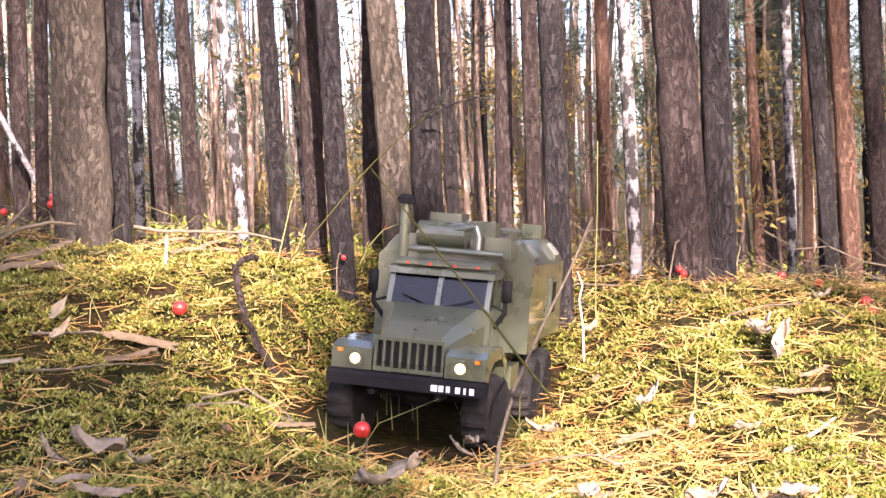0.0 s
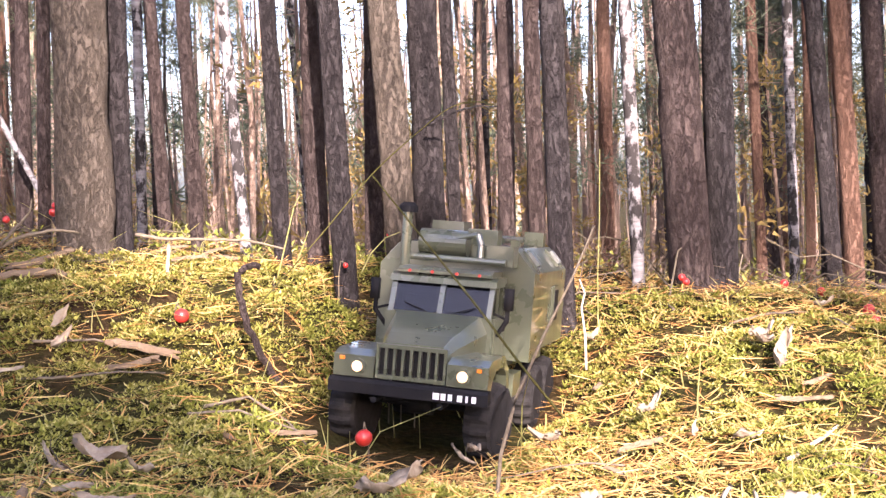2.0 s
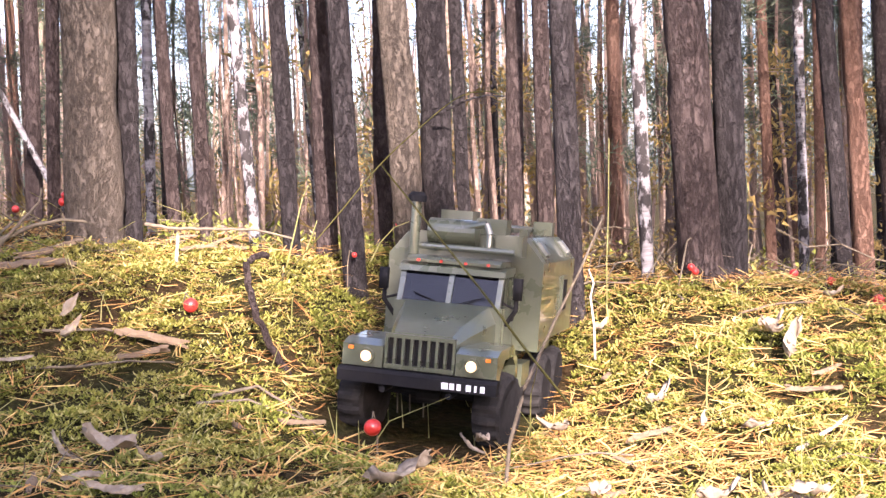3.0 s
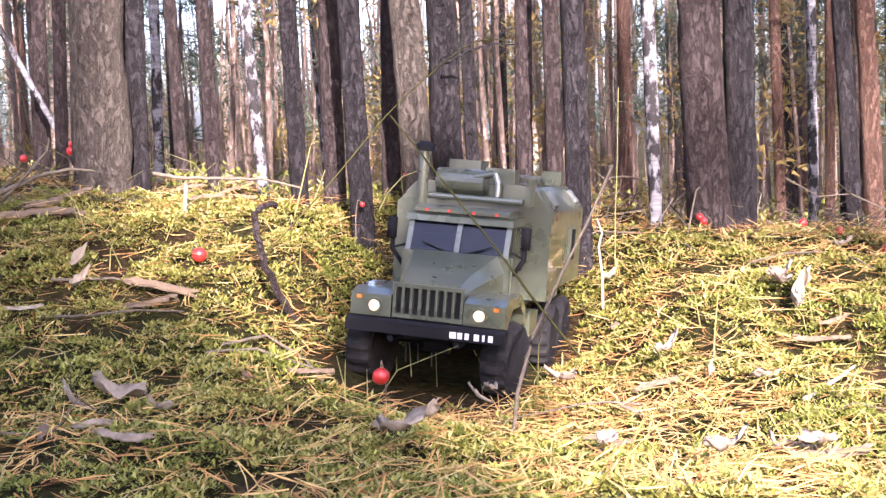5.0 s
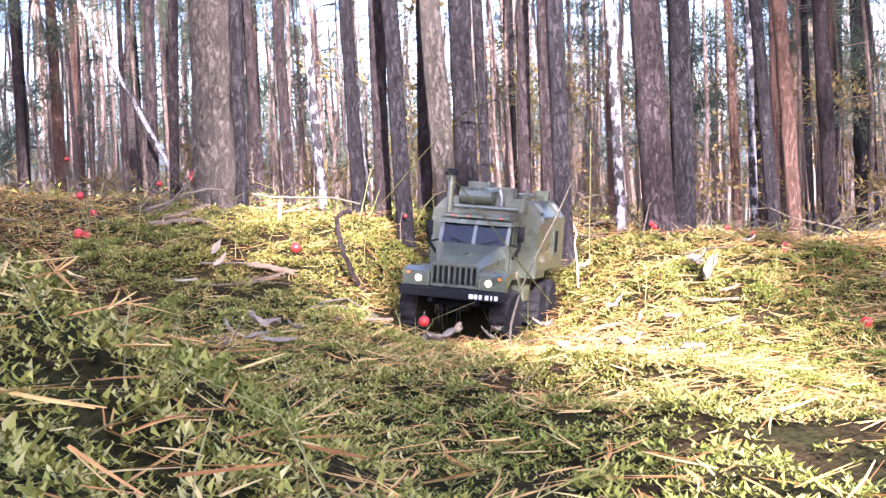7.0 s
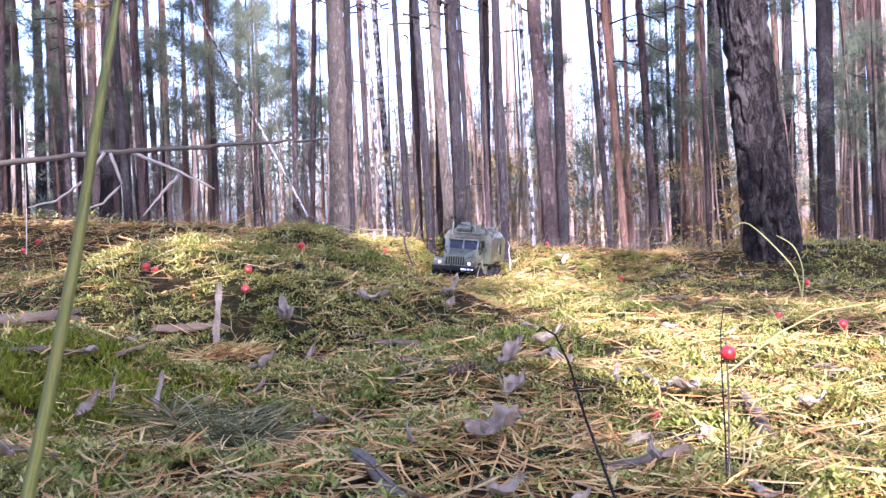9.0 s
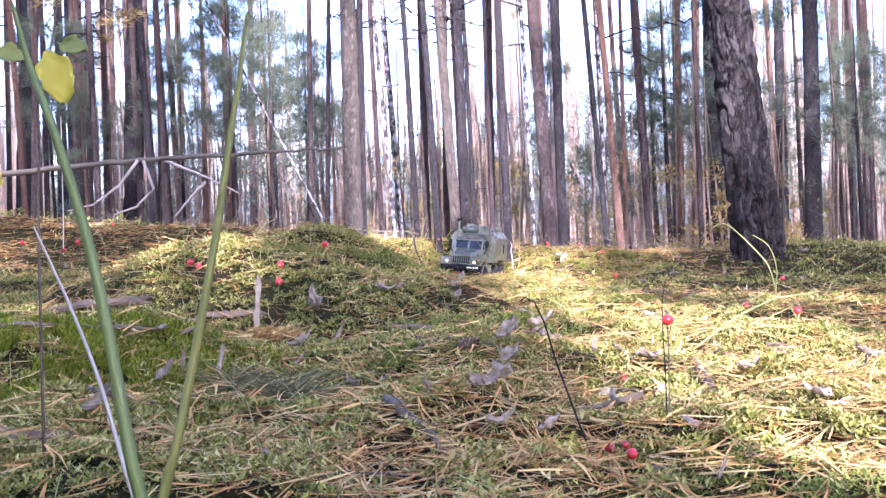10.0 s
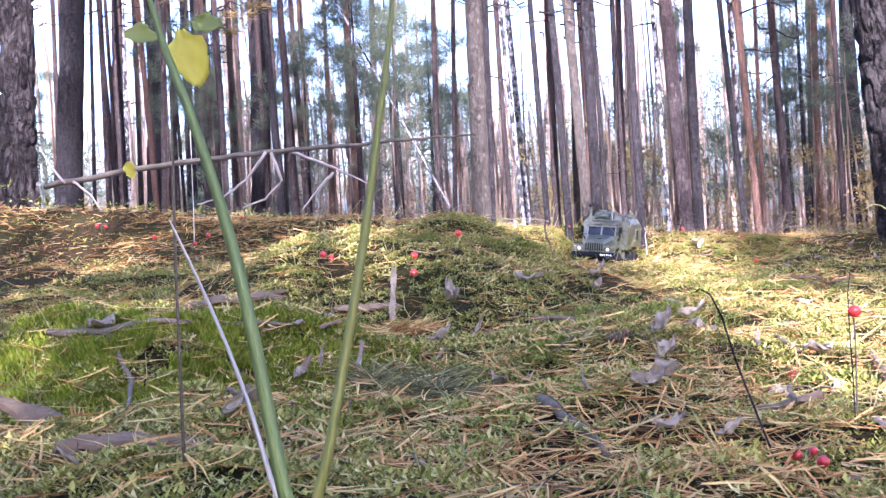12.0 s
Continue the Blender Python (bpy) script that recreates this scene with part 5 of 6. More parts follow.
BERRIES_BANK = [
    (-0.048, 1.525, 0.158, 0.0055),
    (-0.039, 1.527, 0.162, 0.0055),
    (0.296, 1.473, 0.096, 0.0047),
    (0.300, 1.470, 0.091, 0.0046),
    (0.130, 1.434, 0.046, 0.0058),
    (0.061, 1.270, 0.006, 0.0075),
    (0.466, 1.306, 0.011, 0.0059),
    (-0.101, 1.471, 0.126, 0.0033),
    (-0.583, 1.306, 0.117, 0.0075),
    (-0.572, 1.310, 0.114, 0.0064),
    (-0.591, 1.413, 0.154, 0.0060),
    (-0.617, 1.437, 0.182, 0.0066),
    (0.493, 1.403, 0.037, 0.0071),
    (0.417, 1.472, 0.084, 0.0053),
    (0.466, 1.353, 0.012, 0.0059),
]
BERRIES = BERRIES_MOUND + BERRIES_TRUCK + BERRIES_BANK


def leaf_mesh(name, seed, ratio, curl, fold, mat, wavy=0.12, lobes=0.0):
    """A dry leaf one unit long: an oval blade with a midrib fold, curled and crumpled."""
    r = np.random.default_rng(seed)
    nu, nv = 11, 9
    top, verts, faces = [], [], []
    ph = r.uniform(0, 6, 4)
    for i in range(nu):
        f = i / (nu - 1)
        w = ratio * math.sin(math.pi * (0.04 + 0.94 * f)) ** 0.75 * (1 - 0.25 * f) * (1 + lobes * math.sin(f * 17 + ph[3])) * (1 + r.uniform(-0.22, 0.22))
        for j in range(nv):
            g = 2 * j / (nv - 1) - 1
            a = g * fold
            x = f - 0.5 + 0.03 * math.sin(9 * g + ph[2]) + 0.02 * r.normal()
            y = w * 0.5 * (math.sin(a) / max(fold, 0.01))
            z = w * 0.5 * (1 - math.cos(a)) / max(fold, 0.01) * 1.6 + curl * (f - 0.35) ** 2 + wavy * ratio * 0.3 * math.sin(7 * f + 3 * g + ph[0]) * abs(g) + wavy * 0.08 * math.sin(13 * f - 5 * g + ph[1])
            verts.append((x, y, z))
    n = len(verts)
    verts += [(x, y, z - 0.012) for x, y, z in verts]
    for i in range(nu - 1):
        for j in range(nv - 1):
            a = i * nv + j
            faces.append((a, a + nv, a + nv + 1, a + 1))
            faces.append((n + a, n + a + 1, n + a + nv + 1, n + a + nv))
    rim = [j for j in range(nv)] + [i * nv + nv - 1 for i in range(1, nu)] + [(nu - 1) * nv + j for j in range(nv - 2, -1, -1)] + [i * nv for i in range(nu - 2, 0, -1)]
    for a, b in zip(rim, rim[1:] + rim[:1]):
        faces.append((a, b, n + b, n + a))
    me = bpy.data.meshes.new(name)
    me.from_pydata(verts, [], faces)
    me.materials.append(mat)
    me.polygons.foreach_set("use_smooth", [True] * len(me.polygons))
    return me


def flake_mesh(name, seed, mat):
    """A curved sliver of bark one unit long with torn ends and layered edges."""
    r = np.random.default_rng(seed)
    nu, nv = 12, 6
    verts, faces = [], []
    ph = r.uniform(0, 6, 4)
    for i in range(nu):
        f = i / (nu - 1)
        w = 0.2 * (0.55 + 0.45 * math.sin(math.pi * f)) * (1 + 0.25 * math.sin(9 * f + ph[0]))
        for j in range(nv):
            g = 2 * j / (nv - 1) - 1
            x = f - 0.5 + (0.08 * math.sin(5 * g + ph[1]) if i in (0, nu - 1) else 0)
            verts.append((x, w * 0.5 * g + 0.04 * math.sin(4 * f + ph[2]), 0.06 * (1 - g * g) + 0.05 * math.sin(3 * f + ph[3]) + 0.012 * r.normal()))
    n = len(verts)
    verts += [(x, y, z - 0.03) for x, y, z in verts]
    for i in range(nu - 1):
        for j in range(nv - 1):
            a = i * nv + j
            faces.append((a, a + nv, a + nv + 1, a + 1))
            faces.append((n + a, n + a + 1, n + a + nv + 1, n + a + nv))
    rim = [j for j in range(nv)] + [i * nv + nv - 1 for i in range(1, nu)] + [(nu - 1) * nv + j for j in range(nv - 2, -1, -1)] + [i * nv for i in range(nu - 2, 0, -1)]
    for a, b in zip(rim, rim[1:] + rim[:1]):
        faces.append((a, b, n + b, n + a))
    me = bpy.data.meshes.new(name)
    me.from_pydata(verts, [], faces)
    me.materials.append(mat)
    return me


LEAF_KINDS = {
    "broad": [leaf_mesh("fallen_leaf", 300 + i, 0.75, 0.5, 0.5, DEADLEAF, 0.5, 0.1) for i in range(4)],
    "curl": [leaf_mesh("fallen_leaf", 310 + i, 0.5, 1.1, 1.2, DEADLEAF, 0.5) for i in range(4)],
    "up": [leaf_mesh("fallen_leaf", 320 + i, 0.42, 0.9, 1.25, DEADLEAF, 0.35) for i in range(4)],
    "strip": [leaf_mesh("fallen_leaf", 330 + i, 0.16, 0.6, 1.3, DEADLEAF, 0.4) for i in range(3)],
    "flake": [flake_mesh("bark_flake", 340 + i, CHIP) for i in range(5)],
    "tilted": [leaf_mesh("fallen_leaf", 360 + i, 0.7, 0.5, 0.7, DEADLEAF, 0.7, 0.16) for i in range(4)],
    "slip": [flake_mesh("dead_leaf", 370 + i, DEADLEAF) for i in range(3)],
    "flake_up": [flake_mesh("bark_flake", 350 + i, DEADLEAF) for i in range(3)],
}


def lay(x, y, size, kind, turn, i):
    meshes = LEAF_KINDS[kind]
    chip = kind.startswith("flake")
    ob = new("bark_flake" if chip else "fallen_leaf", meshes[i % len(meshes)])
    z = float(land(x, y)) + (0.02 if kind in ("broad", "curl") else 0.012)
    if kind in ("up", "strip"):
        m = pose(x, y, z + size * 0.18, 0, 0, turn) @ pose(0, 0, 0, 30, -22, 0)
    elif kind == "tilted":
        m = pose(x, y, z + size * 0.12, 24, 0, 0) @ pose(0, 0, 0, 0, 0, turn)
    elif kind == "flake_up":
        m = pose(x, y, z + size * 0.42, 0, 0, turn) @ pose(0, 0, 0, 60, -68, 0)
    else:
        m = pose(x, y, z + (0.1 * size if not chip else 0.0), (i * 37) % 24 - 12, (i * 53) % 24 - 12, turn)
    ob.matrix_basis = m @ Matrix.Diagonal((size, size * (0.55 if kind == "flake_up" else 1), size, 1))
    words = {"flake": "brown flake of fallen pine bark on moss", "flake_up": "pale splinter of wood standing in moss", "broad": "crumpled pale dead leaf lying on moss", "tilted": "broad pale dead leaf propped up on the litter", "slip": "narrow pale dead leaf lying flat on moss", "curl": "curled grey-brown dead leaf on pine needles", "up": "dead leaf standing on edge in the moss", "strip": "narrow curled strip of dead leaf"}
    return tagged(ob, words[kind], "bark" if chip else "leaf", "bark flakes" if chip else "fallen leaves")


for i, (x, y, size, kind, turn) in enumerate(LEAVES + LEAVES_FRONT + FLAKES):
    lay(x, y, size, kind, turn, i)


def bare_mound(x, y):
    """The mossy mound carries hardly any leaves."""
    return -0.85 < x < -0.12 and -0.92 < y < 0.4


rl = np.random.default_rng(77)
for i in range(150):
    if i % 2:
        x, y = rl.uniform(-0.7, 0.7), rl.uniform(-2.3, 0.3)
    else:
        x, y = rl.uniform(-1.3, 1.3), rl.uniform(0.5, 1.9)
    kind = ["flake", "curl", "flake", "flake", "broad", "flake", "flake"][i % 7]
    size, turn = rl.uniform(0.018, 0.042), rl.uniform(0, 360)
    if not bare_mound(x, y):
        lay(x, y, size, kind, turn, i)


def wood(name, pts, r, mat, label, category="twig", end=0.4, group="", knots=True, segs=8):
    """A stick along pts, with a slight wander and knots."""
    fine = []
    r0 = random.Random(len(pts) * 7 + int(pts[0][0] * 1000))
    for a, b in zip(pts, pts[1:]):
        for k in range(5):
            f = k / 5
            w = r * 0.3 if knots else 0
            fine.append(tuple(p + (q - p) * f + r0.uniform(-w, w) for p, q in zip(a, b)))
    fine.append(pts[-1])
    v, f = [], []
    tube(v, f, fine, r, end, segs)
    ob = mesh_object(name, v, f, mat, None, True)
    return tagged(ob, label, category, group)


def on_floor(pts, lift=0.012):
    return [(x, y, float(land(x, y)) + lift) for x, y in pts]


for pts, r in ((on_floor(STICK_A, 0.02), 0.005), (on_floor(STICK_FORK, 0.016), 0.0035), (on_floor(TWIG_A), 0.0014), (on_floor(TWIG_B), 0.0015), (on_floor(TWIG_C), 0.0013), (on_floor([p[:2] for p in STICK_C]), 0.006), (on_floor([p[:2] for p in STICK_D]), 0.005), (on_floor([p[:2] for p in STICK_E]), 0.004), (on_floor([p[:2] for p in STICK_F]), 0.0015), (on_floor([p[:2] for p in STICK_G]), 0.0016), (on_floor([p[:2] for p in STICK_I]), 0.0016)):
    wood("fallen_twig", pts, r, TWIG, "grey-brown dead twig lying on the moss", "twig", 0.5, "fallen twigs")
wood("fallen_stick", on_floor([p[:2] for p in STICK_B]), 0.009, TWIG, "thick dark stick with flaking bark on needles", "stick", 0.8)
wood("dry_stick", STICK_H, 0.002, PALE_WOOD, "pale dry stick rising out of the needles", "stick", 0.4)
wood("dry_branch", CREST_BRANCH, 0.0024, TWIG, "pale bare branch lying along the crest", "branch", 0.5)
wood("dead_twig", CREST_TWIG_A, 0.003, TWIG, "dark bare twig reaching over the bank", "twig", 0.4, "fallen twigs")
wood("dead_twig", CREST_TWIG_B, 0.002, TWIG, "dark bare twig standing on the bank", "twig", 0.4, "fallen twigs")
for pts in (STALK_A, STALK_B, STALK_C):
    wood("pale_stalk", pts, 0.0009, GRASS, "thin pale dry stalk on the crest", "grass", 0.5, "dry stalks", False)
wood("dark_twig", DARK_TWIG, 0.0038, BARK["brown"], "dark crooked dead twig standing in moss", "twig", 0.8)
wood("pale_stalk", PALE_STALK, 0.0008, GRASS, "straight pale dry grass stalk", "grass", 0.5, "dry stalks", False)
wood("pale_stalk", PALE_CURL, 0.0014, PALE_WOOD, "wavy white dry stalk", "grass", 0.5, "dry stalks", False)
wood("slim_stalk", SLIM_STALK, 0.0009, GRASS, "thin yellow grass stalk", "grass", 0.5, "dry stalks", False)
wood("dry_stalk", DRY_STALK, 0.0016, GRASS, "pale bent dry stalk leaning over needles", "stalk", 0.4, "", False)
wood("dry_stalk", BERRY_STEM_A, 0.0016, TWIG, "brown dry plant stem standing in moss", "stem", 0.5, "", False)
wood("plant_stem", DARK_STEM, 0.001, BARK["dark"], "thin dark bent plant stem with drooping tip", "stem", 0.5, "", False)
wood("plant_stem", BERRY_STEM_B, 0.0007, BARK["dark"], "thin upright stem of a berry plant", "stem", 0.5, "", False)

wood("dead_twig", TRUNK_TWIG, 0.0018, BARK["dark"], "thin dark dead twig on a pine trunk", "twig", 0.4, "dead twigs")
# the fallen branch on the bank, with its bare side twigs
branch = wood("fallen_branch", FALLEN_BRANCH, 0.0125, TWIG, "long bare fallen branch propped on the bank", "branch", 0.2)
for pts in (SIDE_A, SIDE_B, SIDE_C, SIDE_D, SIDE_E, SIDE_F):
    side = wood("side_twig", pts, 0.0055, DRY_TWIG, "pale bare side twig", "", 0.4)
    del side["label"]
    side.parent = branch


def blade(name, pts, w, mat, label):
    """A long grass blade with a folded midrib, thin but solid."""
    P = [Vector(p) for p in pts]
    fine = []
    for i in range(len(P) - 1):
        a, b, c, d = P[max(i - 1, 0)], P[i], P[i + 1], P[min(i + 2, len(P) - 1)]
        for k in range(6):
            t = k / 6
            fine.append(0.5 * ((2 * b) + (c - a) * t + (2 * a - 5 * b + 4 * c - d) * t * t + (3 * b - a - 3 * c + d) * t ** 3))
    fine.append(P[-1])
    verts, faces = [], []
    n = len(fine)
    for i, p in enumerate(fine):
        f = i / (n - 1)
        ww = w * (1 - f) ** 0.45 + 0.0004
        d = (fine[min(i + 1, n - 1)] - fine[max(i - 1, 0)]).normalized()
        s = d.cross(Vector((0.15, -1, 0.1))).normalized()
        q = d.cross(s)
        for a, b in ((-1, 0.14), (0, 0.03), (1, 0.14), (0, -0.04)):
            verts.append(tuple(p + s * (a * ww) + q * (b * ww)))
    for i in range(n - 1):
        for k in range(4):
            a, b = i * 4 + k, i * 4 + (k + 1) % 4
            faces.append((a, b, b + 4, a + 4))
    ob = mesh_object(name, verts, faces, mat, None, True)
    if w > 0.0015:
        v, f = [], []
        tube(v, f, [p + Vector((0, -0.05 * w, 0)) for p in fine], w * 0.16, 0.3, 6)
        mesh_object("midrib", v, f, mat, ob, True)
    return tagged(ob, label, "grass", "grass blades")


def rooted(pts):
    (x, y, z), (x1, y1, z1) = pts[:2]
    k = min(3.0, (z - float(land(x, y)) + 0.005) / max(0.02, z1 - z))
    x, y = x - k * (x1 - x), y - k * (y1 - y)
    return [(x, y, float(land(x, y)) - 0.01)] + list(pts)


blade("grass_blade", rooted(BLADE_YELLOW), 0.0034, YELLOW_BLADE, "tall yellow-green grass blade, dry towards the tip")
blade("grass_blade", rooted(BLADE_GREEN), 0.0042, GREEN_BLADE, "tall broad green grass blade")
blade("grass_blade", rooted(DRY_BLADE), 0.0014, PALE_WOOD, "thin pale dry grass blade")
blade("grass_blade", LEANING_BLADE, 0.0003, OLIVE_BLADE, "long arching yellow-green grass blade")
blade("grass_blade", CROSS_STALK, 0.0006, OLIVE_BLADE, "thin yellow grass blade leaning before the truck")
blade("grass_blade", rooted(GRASS_A), 0.002, GRASS, "arching yellowed grass blade")
blade("grass_blade", rooted(GRASS_B), 0.002, GRASS, "upright yellowed grass blade")
blade("grass_blade", rooted(GRASS_C), 0.002, PALE_WOOD, "thin pale dry grass blade")


LEAF_GREEN = island("aspen_leaf_green", [(0.2, 0.24, 0.035), (0.28, 0.3, 0.05)], 0.5, through_light=0.35, grain=50)


def leafy_stem():
    """The thin aspen shoot with its yellow and green leaves."""
    base = new("aspen_shoot")
    x, y, z = YELLOW_LEAF_AT
    gx, gy = x - 0.035, y + 0.03
    g = float(land(gx, gy))
    base.matrix_basis = pose(gx, gy, g)
    v, f = [], []
    tube(v, f, [(0, 0, -0.01), (0.004, 0.0, (z - g) * 0.5), (0.012, -0.008, z - g - 0.02), (0.03, -0.02, z - g + 0.03), (0.04, -0.024, z - g + 0.08)], 0.0013, 0.5, 6)
    mesh_object("stem", v, f, TWIG, base, True)
    for i, (at, size, mat, rot) in enumerate(((YELLOW_LEAF_AT, 0.042, YELLOW_LEAF, (80, 75, 10)), (GREEN_LEAF_A_AT, 0.028, LEAF_GREEN, (50, 20, -25)), (GREEN_LEAF_B_AT, 0.024, LEAF_GREEN, (60, 10, 20)), (SMALL_LEAF_AT, 0.014, YELLOW_LEAF, (80, 70, 0)))):
        ob = new("leaf", leaf_mesh("leaf", 400 + i, 0.78, 0.15, 0.35, mat, 0.2))
        ob.parent = base
        ob.matrix_basis = pose(at[0] - gx, at[1] - gy, at[2] - g, *rot) @ Matrix.Diagonal((size, size, size, 1))
        tagged(ob, ("yellow leaf with brown specks", "green leaf", "green leaf", "small yellow leaf")[i])
    tagged(base, "thin aspen shoot with yellow and green leaves", "shoot")


leafy_stem()


def sphere_mesh(name, mat):
    bm = bmesh.new()
    bmesh.ops.create_uvsphere(bm, u_segments=14, v_segments=10, radius=1)
    for v in bm.verts:
        if v.co.z > 0.9:
            v.co.z -= 0.12
    me = bpy.data.meshes.new(name)
    bm.to_mesh(me)
    bm.free()
    me.materials.append(mat)
    me.polygons.foreach_set("use_smooth", [True] * len(me.polygons))
    return me


BERRY_MESH = sphere_mesh("berry", BERRY)
for i, (x, y, z, r) in enumerate(BERRIES):
    base = new("berry_sprig")
    g = float(land(x, y))
    bx, by = x + 0.012 * math.sin(i * 2.1), y + 0.012
    base.matrix_basis = pose(bx, by, g)
    h = max(z - g, r + 0.004)
    v, f = [], []
    tube(v, f, [(0, 0, -0.01), (0.002, 0, h * 0.7 + 0.006), ((x - bx) * 0.5, (y - by) * 0.5, h + r * 1.6), (x - bx, y - by, h + r * 0.8)], 0.0009, 0.6, 5)
    mesh_object("stem", v, f, TWIG, base)
    b = new("berry", BERRY_MESH)
    b.parent = base
    b.matrix_basis = pose(x - bx, y - by, h, 10 * i, 7 * i, 0) @ Matrix.Diagonal((r, r, r * 0.95, 1))
    tagged(base, "ripe red berry on a thin stem above the moss", "berry", "red berries")

# twigs and brush strewn along the crest
rt = np.random.default_rng(88)
TWIG_MESHES = []
for i in range(6):
    v, f = [], []
    pts = [(-0.5 + k / 6, 0.06 * rt.normal(), 0.04 * rt.normal() + 0.03) for k in range(7)]
    tube(v, f, pts, 0.006, 0.4, 6)
    for k in (2, 4):
        a = pts[k]
        tube(v, f, [a, (a[0] + 0.12, a[1] + 0.1 * (-1) ** k, a[2] + 0.08), (a[0] + 0.24, a[1] + 0.16 * (-1) ** k, a[2] + 0.14)], 0.0034, 0.4, 5)
    me = bpy.data.meshes.new("twig")
    me.from_pydata(v, [], f)
    me.materials.append(TWIG)
    TWIG_MESHES.append(me)
for i in range(360):
    if i >= 270:
        x, y = rt.uniform(-0.9, 1.1), rt.uniform(1.36, 1.7)
        tip = rt.uniform(-20, 4)
    elif i < 210:
        x, y = rt.uniform(-1.6, 1.6), rt.uniform(1.45, 2.3)
        tip = rt.uniform(-26, 4)
    else:
        x, y = rt.uniform(-0.7, 0.9), rt.uniform(-2.2, 1.2)
        tip = rt.uniform(-6, 4)
    s = rt.uniform(0.06, 0.28 if i < 210 else 0.17)
    ob = new("dead_twig", TWIG_MESHES[i % 6])
    ob.matrix_basis = pose(x, y, float(land(x, y)) + 0.006 + 0.3 * s * math.sin(radians(max(0, -tip))), 0, 0, rt.uniform(0, 360)) @ pose(0, 0, 0, rt.uniform(-30, 30), tip, 0) @ Matrix.Diagonal((s, s, s, 1))
    tagged(ob, "small bare dead twig on the forest floor", "twig", "fallen twigs")


def grass_tufts():
    """Thin dry grass standing in the moss."""
    r = np.random.default_rng(99)
    v, f = [], []
    for i in range(1500):
        x, y = (r.uniform(-0.8, 0.8), r.uniform(-2.4, 0.2)) if i % 3 else (r.uniform(-1.4, 1.4), r.uniform(0.6, 2.2))
        z = float(land(x, y))
        h = r.uniform(0.02, 0.05) if i % 13 else r.uniform(0.06, 0.11)
        a = r.uniform(0, 6.28)
        lx, ly = math.cos(a) * h * r.uniform(0.1, 1.6), math.sin(a) * h * r.uniform(0.1, 1.6)
        tube(v, f, [(x, y, z - 0.003), (x + lx * 0.3, y + ly * 0.3, z + h * 0.6), (x + lx, y + ly, z + h)], 0.0007, 0.3, 4)
    ob = mesh_object("dry_grass", v, f, GRASS)
    return tagged(ob, "thin yellowed grass stalks rising from moss", "grass", kind="stuff")


grass_tufts()

for x, y, size, turn in ((-0.54, -1.88, 0.19, 2), (-0.41, -2.06, 0.13, 35), (0.13, -1.83, 0.09, 160)):
    lay(x, y, size, "flake", turn, int(size * 100))

# more curled leaves, strips and bark in the hollow before the mound
rf = np.random.default_rng(123)
for i in range(30):
    x, y = rf.uniform(-0.65, 0.6), rf.uniform(-2.2, -0.5)
    size, turn = rf.uniform(0.025, 0.055), rf.uniform(0, 360)
    if not bare_mound(x, y):
        lay(x, y, size, ["strip", "curl", "flake", "slip", "flake", "broad", "strip", "flake"][i % 8], turn, i)


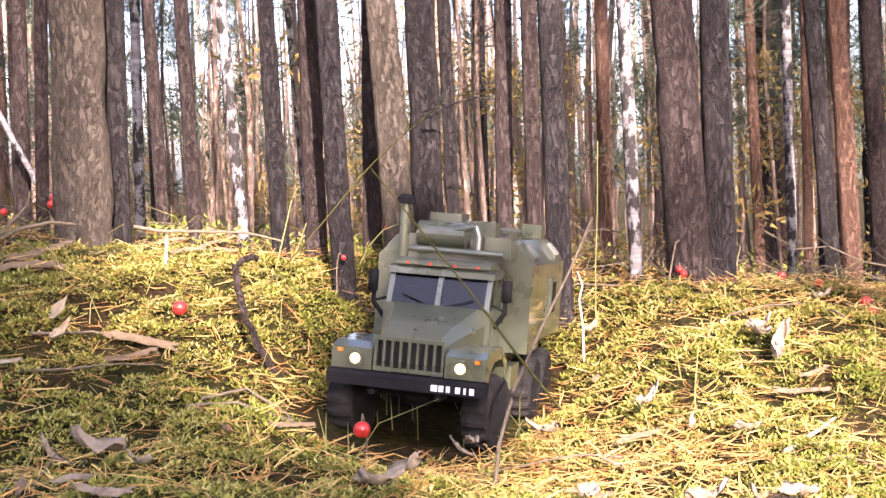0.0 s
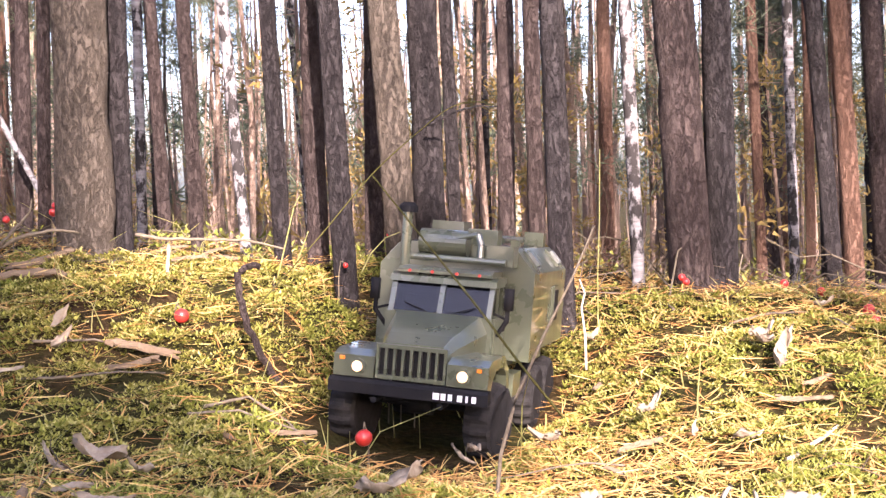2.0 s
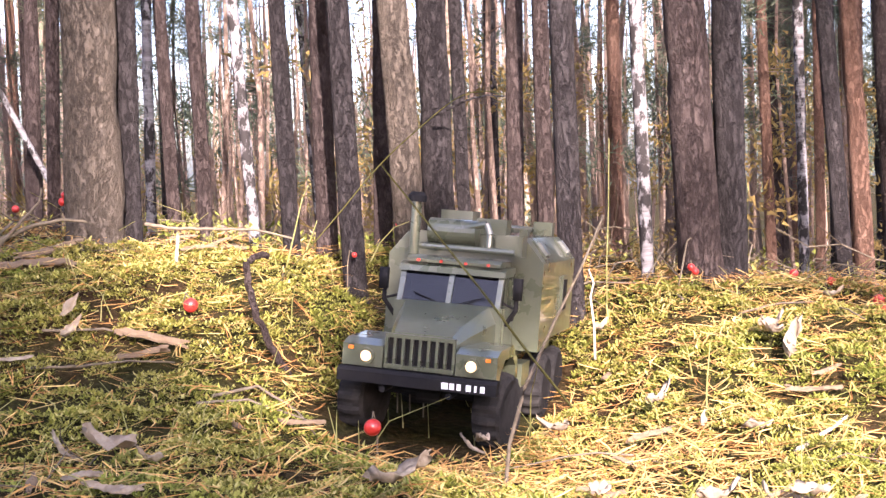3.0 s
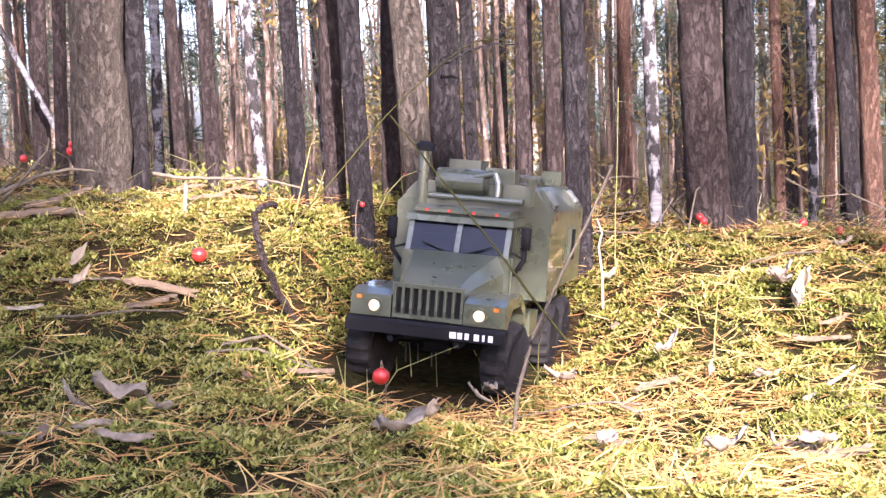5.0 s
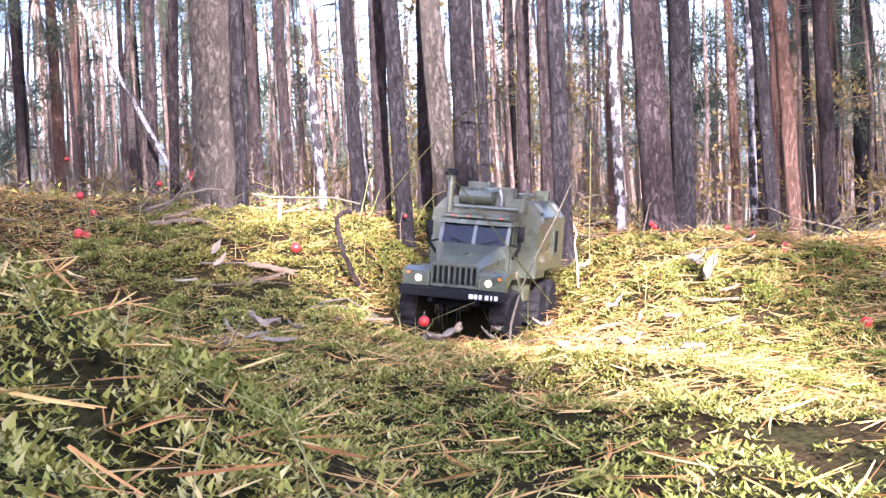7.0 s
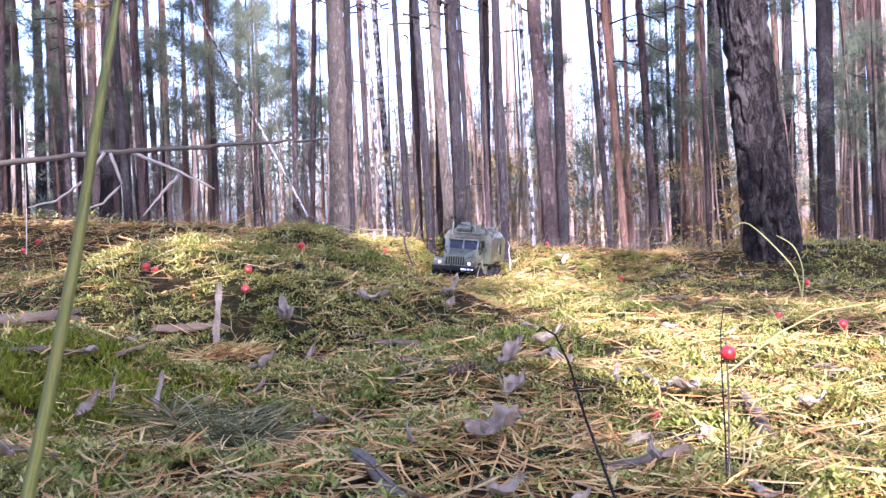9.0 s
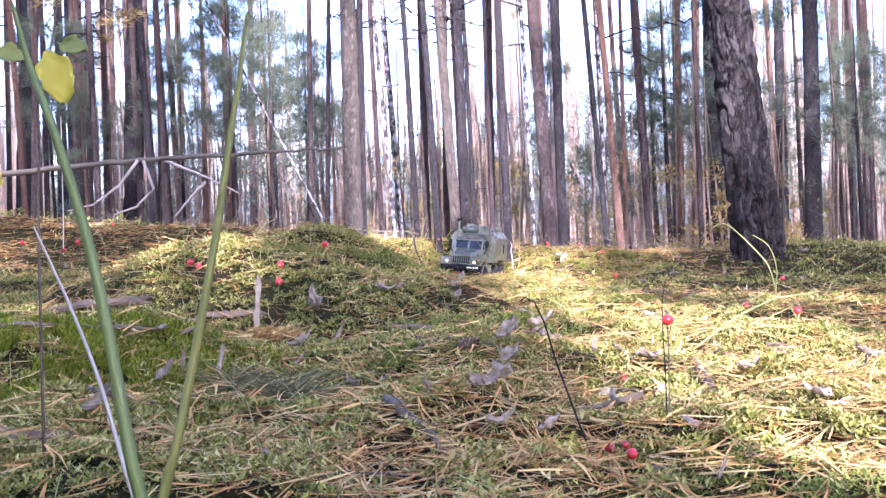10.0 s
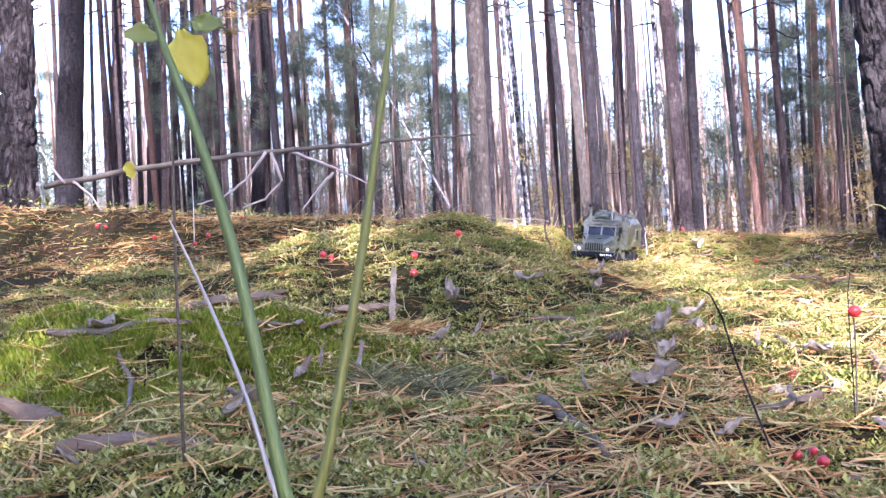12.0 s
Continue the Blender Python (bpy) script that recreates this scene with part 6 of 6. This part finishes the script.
def needle_sprig(x, y, size, turn, seed, mat, label):
    """A fallen pine sprig: a short stem with fans of long needles."""
    r = np.random.default_rng(seed)
    base = new("pine_sprig")
    base.matrix_basis = pose(x, y, float(land(x, y)) + 0.012, 0, 0, turn)
    v, f = [], []
    tube(v, f, [(-0.5 * size, 0, 0), (0, 0.02 * size, 0.04 * size), (0.5 * size, 0, 0.02 * size)], 0.0016, 0.6, 6)
    mesh_object("stem", v, f, TWIG, base)
    v, f = [], []
    for i in range(150):
        p = r.uniform(-0.45, 0.55) * size
        a = r.normal() * 0.9 + (1.2 if i % 2 else -1.2)
        ln = size * r.uniform(0.35, 0.65)
        e = (p + ln * math.cos(a), ln * math.sin(a), 0.02 * size + ln * r.uniform(-0.05, 0.5))
        tube(v, f, [(p, 0, 0.02 * size), ((p + e[0]) / 2, e[1] / 2, e[2] * 0.65 + 0.01 * size), e], 0.0011, 0.4, 3)
    tagged(mesh_object("needle_spray", v, f, mat, base), kind="stuff")
    return tagged(base, label, "pine sprig", "fallen pine sprigs")


GREY_NEEDLES = island("grey_green_needles", [(0.075, 0.075, 0.026), (0.13, 0.125, 0.05), (0.28, 0.24, 0.11)], 0.85)
for x, y, size, turn, seed in ((-0.27, -1.6, 0.12, 20, 601), (-0.32, -1.53, 0.1, 130, 602), (-0.21, -1.62, 0.1, 260, 603), (-0.25, -1.52, 0.09, 75, 607)):
    needle_sprig(x, y, size, turn, seed, GREY_NEEDLES, "fallen pine sprig with grey-green needles on litter")
needle_sprig(0.05, -1.2, 0.07, 60, 604, NEEDLE, "dry brown pine sprig lying on moss")
needle_sprig(-0.33, -1.12, 0.08, 10, 605, NEEDLE, "dry brown pine sprig lying on moss")
needle_sprig(0.3, -1.3, 0.07, 100, 606, NEEDLE, "dry brown pine sprig lying on moss")


def pine_cone(x, y, length, turn):
    """An open pine cone: a tapered core with spirals of raised scales."""
    base = new("pine_cone")
    base.matrix_basis = pose(x, y, float(land(x, y)) + 0.014, 0, 0, turn)
    bm = bmesh.new()
    rod(bm, (-0.45 * length, 0, 0), (0.45 * length, 0, 0), 0.2 * length, 10, 0.08 * length)
    part("core", bm, TWIG, base)
    bm = bmesh.new()
    for k in range(64):
        f = k / 63
        a = k * 2.39996
        r = length * (0.2 + 0.14 * math.sin(math.pi * (0.15 + 0.75 * f)))
        c = Vector(((f - 0.5) * 0.95 * length, 0, 0))
        out = Vector((0.35, math.cos(a), math.sin(a))).normalized()
        side = Vector((0, -math.sin(a), math.cos(a))) * (0.085 * length)
        p, q = c + out * (r * 0.5), c + out * r
        thick = Vector((0.03 * length, 0, 0))
        hull(bm, [p - side * 0.5, p + side * 0.5, q + side, q - side], [p - side * 0.5 + thick, p + side * 0.5 + thick, q + side * 0.8 + thick * 1.6, q - side * 0.8 + thick * 1.6])
    tagged(part("scales", bm, CHIP, base, "raised woody scales"), kind="stuff")
    return tagged(base, "small dark open pine cone lying in needles", "pine cone")


pine_cone(-0.005, -1.45, 0.032, 25)
